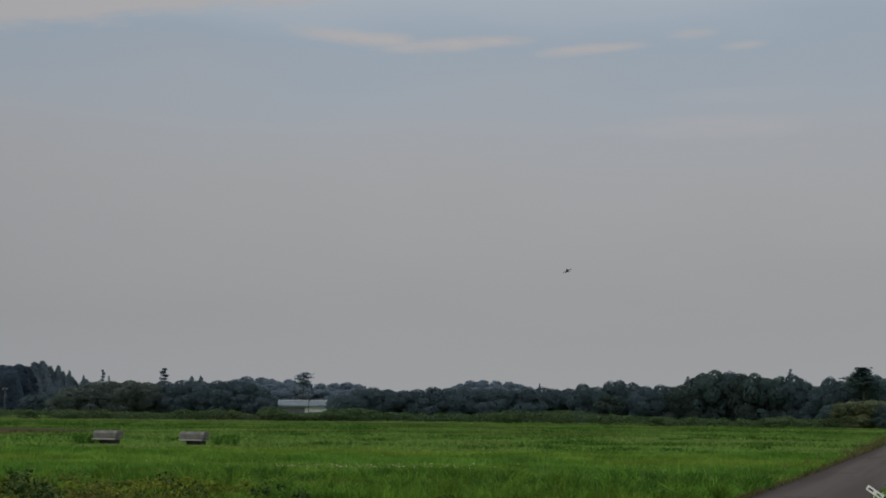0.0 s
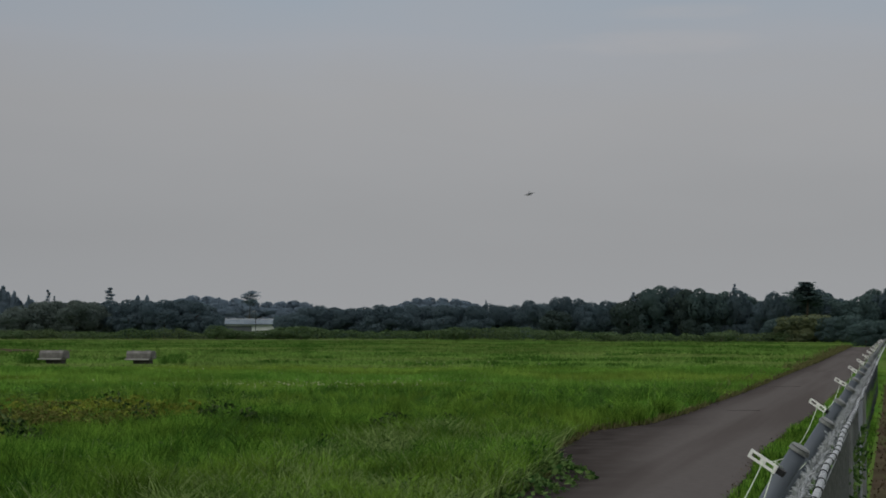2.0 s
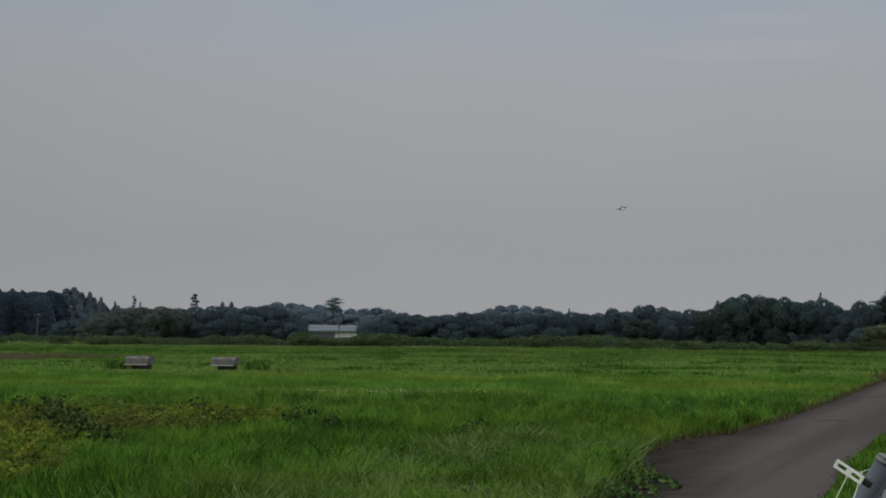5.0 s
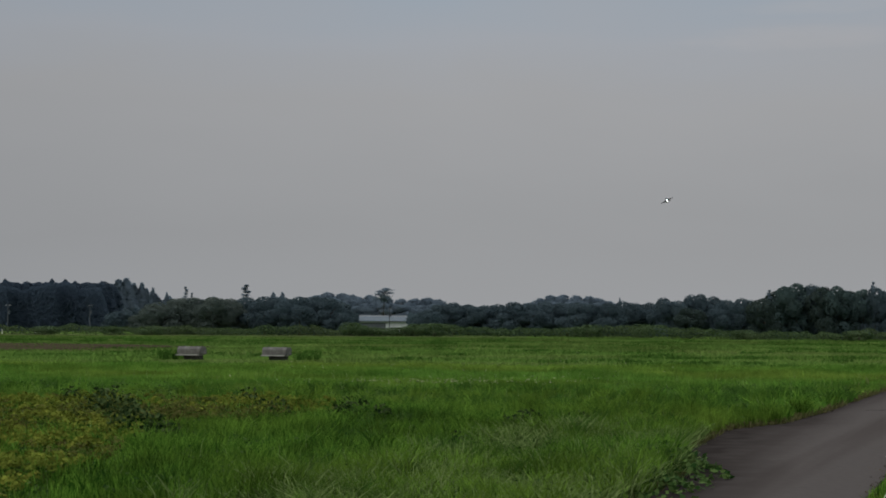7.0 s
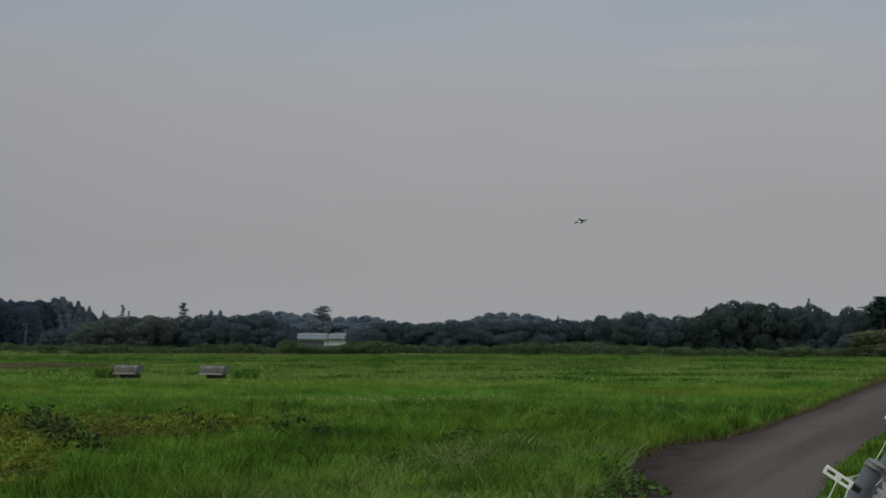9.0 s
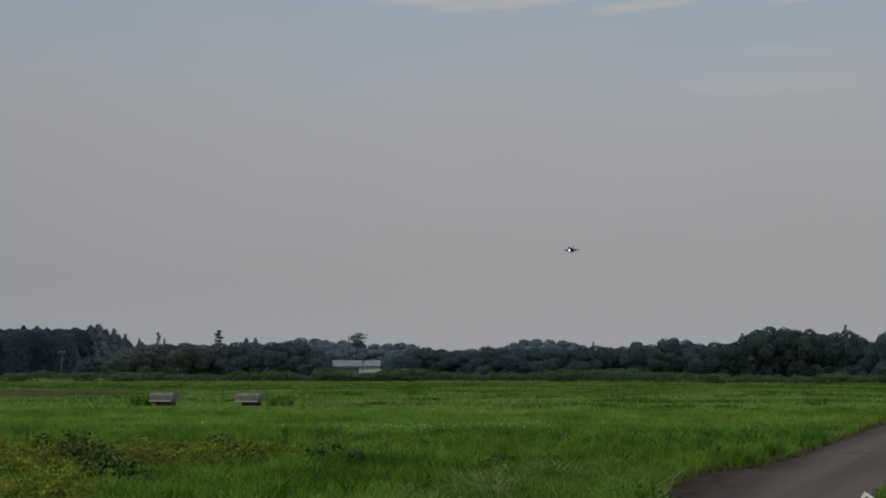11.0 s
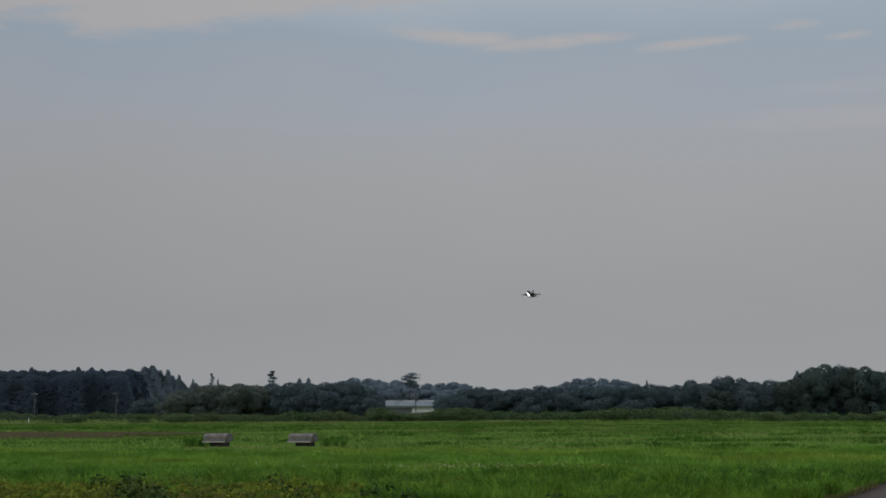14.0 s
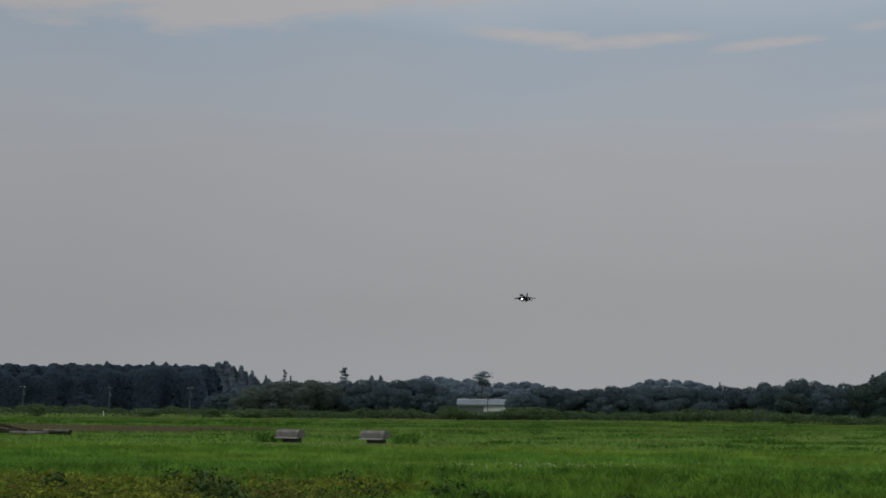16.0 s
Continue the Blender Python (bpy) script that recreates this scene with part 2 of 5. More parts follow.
ROOF = material("pale_metal_roof", (0.17, 0.22, 0.26), (0.24, 0.29, 0.33), 0.6, 0.6, gloss=0.4)
WALL = material("white_cladding", (0.55, 0.56, 0.56), (0.68, 0.69, 0.69), 0.5, 0.8)
GLASS_DARK = material("dark_opening", (0.09, 0.10, 0.11), (0.13, 0.14, 0.15), 1.0, 0.5)
JET = material("blue_grey_jet_paint", (0.012, 0.016, 0.024), (0.024, 0.03, 0.04), 0.4, 0.6, patch=0.8, patch_tint=(0.01, 0.013, 0.02), patch_scale=0.3, gloss=0.1)
CANOPY = material("smoked_canopy", (0.01, 0.012, 0.014), (0.02, 0.02, 0.024), 1.0, 0.12, gloss=0.4)
TYRE = material("tyre_rubber", (0.012, 0.012, 0.012), (0.025, 0.025, 0.025), 4.0, 0.85)
LAMP = bpy.data.materials.new("landing_light_lens")
LAMP.use_nodes = True
LAMP.node_tree.nodes["Principled BSDF"].inputs["Emission Color"].default_value = (1.0, 0.97, 0.92, 1)
LAMP.node_tree.nodes["Principled BSDF"].inputs["Emission Strength"].default_value = 140.0


# ---- mesh helpers ----
def part(name, bm, mat, parent=None, label="", smooth=False):
    me = bpy.data.meshes.new(name)
    bm.to_mesh(me)
    bm.free()
    me.materials.append(mat)
    if smooth:
        me.polygons.foreach_set("use_smooth", [True] * len(me.polygons))
    ob = new(name, me)
    ob.parent = parent
    if label:
        ob["label"] = label
    return ob


def raw(name, verts, faces, mat, parent=None, label=""):
    """One mesh from arrays: verts (n, 3), faces (m, k)."""
    me = bpy.data.meshes.new(name)
    verts, faces = np.asarray(verts, np.float32), np.asarray(faces, np.int32)
    k = faces.shape[1]
    me.vertices.add(len(verts))
    me.vertices.foreach_set("co", verts.ravel())
    me.loops.add(faces.size)
    me.loops.foreach_set("vertex_index", faces.ravel())
    me.polygons.add(len(faces))
    me.polygons.foreach_set("loop_start", np.arange(0, faces.size, k, dtype=np.int32))
    me.polygons.foreach_set("loop_total", np.full(len(faces), k, np.int32))
    me.update(calc_edges=True)
    me.materials.append(mat)
    ob = new(name, me)
    ob.parent = parent
    if label:
        ob["label"] = label
    return ob


def empty(name, m=None):
    ob = new(name)
    ob.empty_display_size = 0.3
    if m is not None:
        ob.matrix_basis = m
    return ob


def box(bm, cx, cy, cz, sx, sy, sz, turn=None, bevel=0.0):
    made = bmesh.ops.create_cube(bm, size=1.0, matrix=Matrix.Translation((cx, cy, cz)) @ (turn or Matrix()) @ Matrix.Diagonal((sx, sy, sz, 1)))
    if bevel:
        edges = list({e for v in made["verts"] for e in v.link_edges})
        bmesh.ops.bevel(bm, geom=edges, offset=bevel, segments=2, affect="EDGES")
    return bm


def rod(bm, a, b, r0, r1=None, sides=10, ends=True):
    a, b = Vector(a), Vector(b)
    m = Matrix.Translation((a + b) / 2) @ (b - a).to_track_quat("Z", "Y").to_matrix().to_4x4()
    bmesh.ops.create_cone(bm, cap_ends=ends, segments=sides, radius1=r0, radius2=r0 if r1 is None else r1, depth=(b - a).length, matrix=m)
    return bm


def tube(bm, points, r, sides=6):
    rings = []
    pts = [Vector(p) for p in points]
    for k, p in enumerate(pts):
        d = (pts[min(k + 1, len(pts) - 1)] - pts[max(k - 1, 0)]).normalized()
        q = d.to_track_quat("Z", "Y")
        rr = r[k] if isinstance(r, (list, tuple)) else r
        rings.append([bm.verts.new(p + q @ Vector((rr * math.cos(a), rr * math.sin(a), 0))) for a in (2 * math.pi * j / sides for j in range(sides))])
    for ra, rb in zip(rings, rings[1:]):
        for j in range(sides):
            bm.faces.new((ra[j], ra[(j + 1) % sides], rb[(j + 1) % sides], rb[j]))
    bm.faces.new(rings[0][::-1])
    bm.faces.new(rings[-1])
    return bm


def value_noise(x, y, scale, seed=0):
    """Smooth noise from 0 to 1 on arrays."""
    rng = np.random.default_rng(seed)
    grid = rng.random((64, 64))
    u, v = np.asarray(x) / scale, np.asarray(y) / scale
    i, j = np.floor(u).astype(int), np.floor(v).astype(int)
    fu, fv = u - i, v - j
    fu, fv = fu * fu * (3 - 2 * fu), fv * fv * (3 - 2 * fv)
    i, j = i % 64, j % 64
    i1, j1 = (i + 1) % 64, (j + 1) % 64
    return (grid[i, j] * (1 - fu) + grid[i1, j] * fu) * (1 - fv) + (grid[i, j1] * (1 - fu) + grid[i1, j1] * fu) * fv


def inside(x, y, poly):
    hit = np.zeros(len(x), bool)
    for (x0, y0), (x1, y1) in zip(poly, poly[1:] + poly[:1]):
        cross = ((y0 > y) != (y1 > y)) & (x < (x1 - x0) * (y - y0) / (y1 - y0 + 1e-12) + x0)
        hit ^= cross
    return hit


def leaf_quads(rng, at, size, flat=0.0):
    """Diamond leaves of random turn at the given places; flat near 1 lays them level."""
    n = len(at)
    a = rng.normal(size=(n, 3))
    b = rng.normal(size=(n, 3))
    a[:, 2] *= 1 - flat
    b[:, 2] *= 1 - flat
    a /= np.linalg.norm(a, axis=1)[:, None] + 1e-9
    b -= a * (a * b).sum(1)[:, None]
    b /= np.linalg.norm(b, axis=1)[:, None] + 1e-9
    s = np.asarray(size).reshape(-1, 1) * np.ones((n, 1))
    v = np.stack([at - a * s * 0.5, at + b * s * 0.32, at + a * s * 0.5, at - b * s * 0.32], 1).reshape(-1, 3)
    return v, np.arange(4 * n).reshape(-1, 4)


def facing_leaves(rng, at, out, size, scatter=0.6, slim=0.32):
    """Diamond leaves that face along out, each turned aside a little."""
    n = len(at)
    normal = out / (np.linalg.norm(out, axis=1)[:, None] + 1e-9) + scatter * rng.normal(size=(n, 3)) * 0.6
    normal /= np.linalg.norm(normal, axis=1)[:, None] + 1e-9
    a = np.cross(normal, rng.normal(size=(n, 3)))
    a /= np.linalg.norm(a, axis=1)[:, None] + 1e-9
    b = np.cross(normal, a)
    s = np.asarray(size).reshape(-1, 1) * np.ones((n, 1))
    v = np.stack([at - a * s * 0.5, at - b * s * slim, at + a * s * 0.5, at + b * s * slim], 1)
    back = (np.cross(v[:, 1] - v[:, 0], v[:, 2] - v[:, 0]) * normal).sum(1) < 0
    v[back] = v[back][:, ::-1]
    return v.reshape(-1, 3), np.arange(4 * n).reshape(-1, 4)


# ---- ground, road ----
def build_ground():
    bm = bmesh.new()
    bmesh.ops.create_grid(bm, x_segments=60, y_segments=60, size=2400)
    tagged(part("ground", bm, GROUND), "green summer meadow on flat airfield land", "ground", kind="structure")


ROAD_LEFT = [(-1.5, 16.0), (0.6, 24.0), (2.2, 30.2), (3.2, 34.6), (3.4, 38.5), (3.9, 41.5), (4.8, 45.5), (5.6, 48.8), (7.5, 52.0), (9.8, 58.9), (15.9, 79.4), (25.2, 112), (34.5, 144), (54.8, 216), (68.0, 263)]
ROAD_RIGHT = [(1.4, 16.0), (4.0, 24.0), (5.78, 29.9), (7.0, 34.5), (7.9, 38.5), (8.8, 41.5), (10.0, 45.5), (11.0, 48.8), (12.0, 52.0), (14.1, 58.9), (20.1, 79.4), (29.3, 112), (38.4, 144), (58.8, 216), (72.0, 263)]
ROAD = ROAD_LEFT + ROAD_RIGHT[::-1]


def build_road():
    """The road; rain has washed dirt along its left edge, most of it into the lay-by."""
    bm = bmesh.new()
    dirt = bm.verts.layers.float.new("dirt")
    rows = []
    for (x, y), (xr, _) in zip(ROAD_LEFT, ROAD_RIGHT):
        reach = min(max((60 - y) / 12, 0), 1)
        row = [bm.verts.new((x + (xr - x) * f, y, 0.02)) for f in (0, 0.14, 0.3 + 0.25 * reach, 1)]
        row[0][dirt], row[1][dirt] = 1.0, 0.3 + 0.7 * reach
        rows.append(row)
    for near, far in zip(rows, rows[1:]):
        for k in range(3):
            bm.faces.new((near[k], near[k + 1], far[k + 1], far[k]))
    made = bmesh.ops.extrude_face_region(bm, geom=bm.faces[:])
    bmesh.ops.translate(bm, vec=(0, 0, -0.1), verts=[v for v in made["geom"] if isinstance(v, bmesh.types.BMVert)])
    bmesh.ops.recalc_face_normals(bm, faces=bm.faces)
    tagged(part("road", bm, ASPHALT), "narrow worn grey-brown asphalt service road", "road", kind="structure")


def build_cracks():
    """Tarred seams across the road, from its left edge inwards."""
    rng = random.Random(31)
    for k, (x, y, length, turn) in enumerate([(17.6, 85.5, 2.3, -4), (26.3, 115.0, 2.6, -2), (11.6, 60.5, 1.1, 8)]):
        bm = bmesh.new()
        pts = [(length * (j / 8 - 0.1), rng.uniform(-0.06, 0.06), 0.0) for j in range(9)]
        rings = [(bm.verts.new((px, py - 0.05, 0)), bm.verts.new((px, py + 0.05, 0))) for px, py, _ in pts]
        for (a, d), (e, g) in zip(rings, rings[1:]):
            bm.faces.new((a, e, g, d))
        made = bmesh.ops.extrude_face_region(bm, geom=bm.faces[:])
        bmesh.ops.translate(bm, vec=(0, 0, 0.005), verts=[v for v in made["geom"] if isinstance(v, bmesh.types.BMVert)])
        ob = part("seam", bm, TAR, bpy.data.objects["road"], "dark tarred seam")
        ob.matrix_basis = pose(x, y, 0.02, 0, 0, turn)


def build_soil():
    bm = bmesh.new()
    rng = random.Random(5)
    ring = []
    for k in range(40):
        a = 2 * math.pi * k / 40
        ring.append(bm.verts.new((-84 + 46 * math.cos(a) * (1 + 0.12 * rng.uniform(-1, 1)), 206 + 37 * math.sin(a) * (1 + 0.15 * rng.uniform(-1, 1)), 0.03)))
    bm.faces.new(ring)
    tagged(part("bare_ground", bm, SOIL), "patch of bare brown soil in the meadow", "soil", kind="structure")
    bm = bmesh.new()
    bmesh.ops.create_grid(bm, x_segments=2, y_segments=10, size=1.0, matrix=Matrix.Translation((31.0, 100, 0.02)) @ Matrix.Rotation(-math.atan(0.283), 4, "Z") @ Matrix.Diagonal((3.0, 190, 1, 1)))
    tagged(part("ground_verge", bm, SOIL), "brown trodden soil along the outside of the fence", "soil", kind="structure")


build_ground()
build_road()
build_cracks()


build_soil()


# ---- meadow plants ----
WEEDS = [(-45, 58), (-22, 57.5), (-13, 57), (-6.8, 56), (-5.0, 52.5), (-6.2, 48), (-9.0, 44), (-8.2, 39), (-7.4, 33), (-7.0, 22), (-20, 20), (-45, 45)]
SLOPE = 0.283
def meadow_points(rng, n, y0, y1):
    """Random places in the wedge of meadow between two distances, thinning none of it but road and soil."""
    y = np.sqrt(rng.random(n) * (y1 ** 2 - y0 ** 2) + y0 ** 2)
    x = y * (rng.random(n) * 0.70 - 0.39)
    keep = ~inside(x, y, ROAD) & ~(((((x + 84) / 44) ** 2 + ((y - 206) / 34) ** 2) < 1) & (rng.random(n) < 0.62 + 0.5 * value_noise(x, y * 0.3, 6.0, 71))) & (x < SLOPE * y - 0.5)
    for bx, by in ((-25.0, 136.9), (-18.4, 136.4)):
        keep &= ((x - bx) / 1.5) ** 2 + ((y - by) / 2.4) ** 2 > 1
    return x[keep], y[keep]


def blades(name, mat, rng, x, y, height, width, lean, label, category="grass"):
    n = len(x)
    turn, tip = (rng.random(n) - 0.5) * 2.6, rng.random(n) * 6.283
    wx, wy = np.cos(turn) * width / 2, np.sin(turn) * width / 2
    lx, ly = np.cos(tip) * lean * height, np.sin(tip) * lean * height
    z0 = np.full(n, -0.02)
    base0, base1 = np.stack([x - wx, y - wy, z0], 1), np.stack([x + wx, y + wy, z0], 1)
    mid0 = np.stack([x - wx * 0.8 + lx * 0.35, y - wy * 0.8 + ly * 0.35, height * 0.62], 1)
    mid1 = np.stack([x + wx * 0.8 + lx * 0.35, y + wy * 0.8 + ly * 0.35, height * 0.62], 1)
    top = np.stack([x + lx, y + ly, height * 0.97], 1)
    v = np.stack([base0, base1, mid1, mid0, top], 1).reshape(-1, 3)
    k = np.arange(n)[:, None] * 5
    f = np.concatenate([k + np.array([[0, 1, 2]]), k + np.array([[0, 2, 3]]), k + np.array([[3, 2, 4]])])
    ob = raw(name, v, f, mat)
    # blades are thin and soft: they take the light of the sward round them
    ob.data.polygons.foreach_set("use_smooth", np.ones(len(f), bool))
    rough = np.where(y < 52, 0.75, 0.35)
    soft = np.stack([rough * rng.normal(size=n), -0.25 + rough * rng.normal(size=n), np.ones(n)], 1)
    soft /= np.linalg.norm(soft, axis=1)[:, None]
    ob.data.normals_split_custom_set_from_vertices(np.repeat(soft, 5, 0).tolist())
    return tagged(ob, label, category, kind="stuff")


def build_meadow():
    rng = np.random.default_rng(11)
    # tall grass close by
    x, y = meadow_points(rng, 215000, 24, 54)
    keep = (~inside(x, y, WEEDS) | (rng.random(len(x)) < np.where(y < 42, 0.3, 0.12))) & (value_noise(x, y, 0.45, 7) + 0.5 * rng.random(len(x)) > 0.52)
    x, y = x[keep], y[keep]
    n = len(x)
    tall = (0.10 + 0.34 * value_noise(x, y, 2.3, 1) + 0.36 * value_noise(x, y, 0.6, 2)) * (0.7 + 0.6 * rng.random(n))
    verge = x > SLOPE * y - 3.2
    tall[verge] *= 0.35
    blades("meadow_grass", GRASS, rng, x, y, tall, 0.012 + 0.012 * rng.random(n), 0.12 + 0.5 * rng.random(n), "tall uncut bright green meadow grass")
    # middle field
    x, y = meadow_points(rng, 150000, 52, 115)
    keep = (~inside(x, y, WEEDS) | (rng.random(len(x)) < 0.15)) & (value_noise(x, y, 0.9, 8) + 0.6 * rng.random(len(x)) > 0.45)
    x, y = x[keep], y[keep]
    n = len(x)
    tall = (0.12 + 0.24 * value_noise(x, y, 5.0, 3) + 0.18 * value_noise(x, y, 1.2, 4)) * (0.7 + 0.6 * rng.random(n))
    tall[x > SLOPE * y - 3.4] *= 0.4
    blades("meadow_grass", GRASS_MID, rng, x, y, tall, 0.03 + 0.03 * rng.random(n), 0.3 + 0.7 * rng.random(n), "bright green meadow grass")
    # far field
    x, y = meadow_points(rng, 100000, 112, 395)
    n = len(x)
    tall = (0.05 + 0.09 * value_noise(x, y * 0.4, 12.0, 5) + 0.08 * value_noise(x, y * 0.4, 4.0, 6)) * (0.7 + 0.6 * rng.random(n))
    tall[x > SLOPE * y - 4.0] *= 0.4
    blades("far_meadow_grass", GRASS_FAR, rng, x, y, tall, (0.0006 + 0.0004 * rng.random(n)) * y, 0.6 + 1.0 * rng.random(n), "green meadow grass reaching to the hedge")
    # darker rank tufts
    cx, cy = meadow_points(rng, 190, 45, 330)
    size = np.clip(rng.lognormal(0, 0.5, len(cx)), 0.4, 3) * (0.35 + cy / 220)
    pick = rng.integers(0, len(cx), 13000)
    x = cx[pick] + rng.normal(size=13000) * size[pick] * 1.0
    y = cy[pick] + rng.normal(size=13000) * size[pick] * 0.8
    ok = ~inside(x, y, ROAD) & (x < SLOPE * y - 5)
    x, y = x[ok], y[ok]
    n = len(x)
    blades("rank_grass", GRASS_DARK, rng, x, y, 0.14 + 0.2 * rng.random(n), 0.025 + y * 0.0006, 0.4 + 0.8 * rng.random(n), "dark green tufts of rank grass in the meadow")
    # pale arching reed grass in front of the road
    x, y = rng.uniform(-5, 4.5, 30000), rng.uniform(25, 45, 30000)
    ok = ~inside(x, y, ROAD) & (value_noise(x, y, 0.9, 9) > 0.36) & (x > -4 + (y - 27) * 0.25)
    x, y = x[ok], y[ok]
    n = len(x)
    blades("reed_grass", REED, rng, x, y, 0.3 + 0.25 * rng.random(n), 0.022 + 0.018 * rng.random(n), 0.6 + 0.8 * rng.random(n), "pale green arching reed grass beside the road")


def road_edge(y):
    """The road's left edge at that distance ahead."""
    return np.interp(y, [p[1] for p in ROAD_LEFT], [p[0] for p in ROAD_LEFT])


def build_verge():
    """Short dry grass and dirt where the sward meets the road's left edge."""
    rng = np.random.default_rng(65)
    xs, ys = [], []
    for (x0, y0), (x1, y1) in zip(ROAD_LEFT[2:], ROAD_LEFT[3:]):
        n = int(95 * math.hypot(x1 - x0, y1 - y0) ** 0.9)
        f = rng.random(n)
        xs.append(x0 + (x1 - x0) * f - np.abs(rng.normal(size=n)) * 0.45 + 0.25)
        ys.append(y0 + (y1 - y0) * f)
    # a withered patch where the lay-by begins
    xs.append(3.7 + 0.9 * rng.normal(size=1100))
    ys.append(46.5 + 1.6 * rng.normal(size=1100))
    x, y = np.concatenate(xs), np.concatenate(ys)
    keep = (value_noise(x, y, 1.7, 66) + 0.3 * rng.random(len(x)) > 0.4) & (x < road_edge(y) + 0.15)
    x, y = x[keep], y[keep]
    n = len(x)
    blades("verge_grass", DRY, rng, x, y, (0.08 + 0.14 * rng.random(n)) * (1 + y / 300) * np.where(x < road_edge(y) - 0.8, 2.2, 1.0), 0.012 + 0.0004 * y, 0.4 + 0.8 * rng.random(n), "dry yellow-brown grass along the road's edge")


def build_tussocks():
    """Arching tussocks of taller grass that stand out of the near meadow."""
    for seed, mat, count, y0, y1, label in ((61, GRASS, 520, 25, 70, "bright green arching grass tussocks"), (62, REED, 420, 25, 46, "pale arching grass tussocks beside the road"), (63, GRASS_DARK, 420, 26, 72, "dark green grass tussocks")):
        rng = np.random.default_rng(seed)
        cx, cy = meadow_points(rng, count, y0, y1)
        ok = (cx < SLOPE * cy - 4.5) & ~inside(cx, cy, WEEDS)
        if mat is REED:
            ok &= cx > -4.5 + (cy - 27) * 0.25
        cx, cy = cx[ok], cy[ok]
        if mat is GRASS_DARK:
            cx, cy = np.append(cx, [-27.6, -27.0, -26.4, -25.9, -16.6, -16.0, -15.4]), np.append(cy, [139, 137, 138, 139.5, 136.5, 137.5, 138])
        per = 46
        size = (0.55 + 0.5 * rng.random(len(cx))) * np.where(cy > 90, 1.25, 1.0)
        size = np.repeat(size, per)
        x, y = np.repeat(cx, per) + rng.normal(size=len(size)) * 0.16 * size, np.repeat(cy, per) + rng.normal(size=len(size)) * 0.16 * size
        ok = ~inside(x, y, ROAD)
        x, y, size = x[ok], y[ok], size[ok]
        n = len(x)
        blades("grass_tussocks", mat, rng, x, y, size * (0.45 + 0.35 * rng.random(n)), 0.012 + 0.0003 * y + 0.01 * rng.random(n), 0.35 + 0.75 * rng.random(n), label)


def build_litter():
    """Dead leaves and dirt along the road's edges."""
    rng = np.random.default_rng(64)
    at = []
    for edge, side in ((ROAD_LEFT, 1), (ROAD_RIGHT, -1)):
        for (x0, y0), (x1, y1) in zip(edge[1:10], edge[2:11]):
            n = int(70 * math.hypot(x1 - x0, y1 - y0))
            f = rng.random(n)
            at.append(np.stack([x0 + (x1 - x0) * f + side * (rng.exponential(0.07, n) - 0.06), y0 + (y1 - y0) * f, 0.03 + 0.03 * rng.random(n)], 1))
    at = np.concatenate(at)
    v, f = leaf_quads(rng, at, 0.025 + 0.04 * rng.random(len(at)), 0.9)
    tagged(raw("leaf_litter", v, f, DEAD), "dead brown leaves and grit along the road's edges", "leaf litter", kind="stuff")


def build_weeds():
    """Yellowing weeds: rounded flowering heads of many sizes over darker, rusty foliage."""
    rng = np.random.default_rng(12)
    x, y = rng.uniform(-34, -3.5, 15000), rng.uniform(24, 75, 15000)
    ok = inside(x, y, WEEDS) & (x > -0.42 * y) & (value_noise(x, y, 2.6, 21) + 0.45 * rng.random(len(x)) > 0.42)
    x, y = x[ok], y[ok]
    n, per = len(x), 22
    tall = 0.16 + 0.42 * value_noise(x, y, 1.3, 22) ** 1.2 + 0.2 * rng.random(n) ** 2
    wide = 0.08 + 0.11 * rng.random(n)
    bloom = value_noise(x, y, 2.0, 23) + 0.35 * rng.random(n) > 0.5
    d = rng.normal(size=(n, per, 3))
    d[..., 2] = np.abs(d[..., 2])
    d /= np.linalg.norm(d, axis=2)[..., None]
    at = np.stack([x, y, tall], 1)[:, None] + d * wide[:, None, None] * (0.75 + 0.35 * rng.random((n, per, 1))) * np.array([1, 1, 0.7])
    for name, mat, which, label in (("weed_heads", WEED, bloom, "yellow-green flower heads of tall weeds"), ("weed_tops", WEED_RUST, ~bloom, "rusty brown-green tops of fading weeds")):
        p, o = at[which].reshape(-1, 3), d[which].reshape(-1, 3)
        v, f = facing_leaves(rng, p, o + np.array([0, 0, 0.5]), 0.05 + 0.05 * rng.random(len(p)), 0.5, 0.4)
        tagged(raw(name, v, f, mat), label, "weeds", kind="stuff")
    per = 9
    h = rng.random((n, per)) * 0.9
    low = np.stack([x[:, None] + rng.normal(size=(n, per)) * 0.12, y[:, None] + rng.normal(size=(n, per)) * 0.12, tall[:, None] * h], 2).reshape(-1, 3)
    v, f = leaf_quads(rng, low, 0.07 * (0.6 + rng.random(len(low))), 0.3)
    tagged(raw("weed_foliage", v, f, WEED_STEM), "green and rusty foliage of tall weeds", "weeds", kind="stuff")


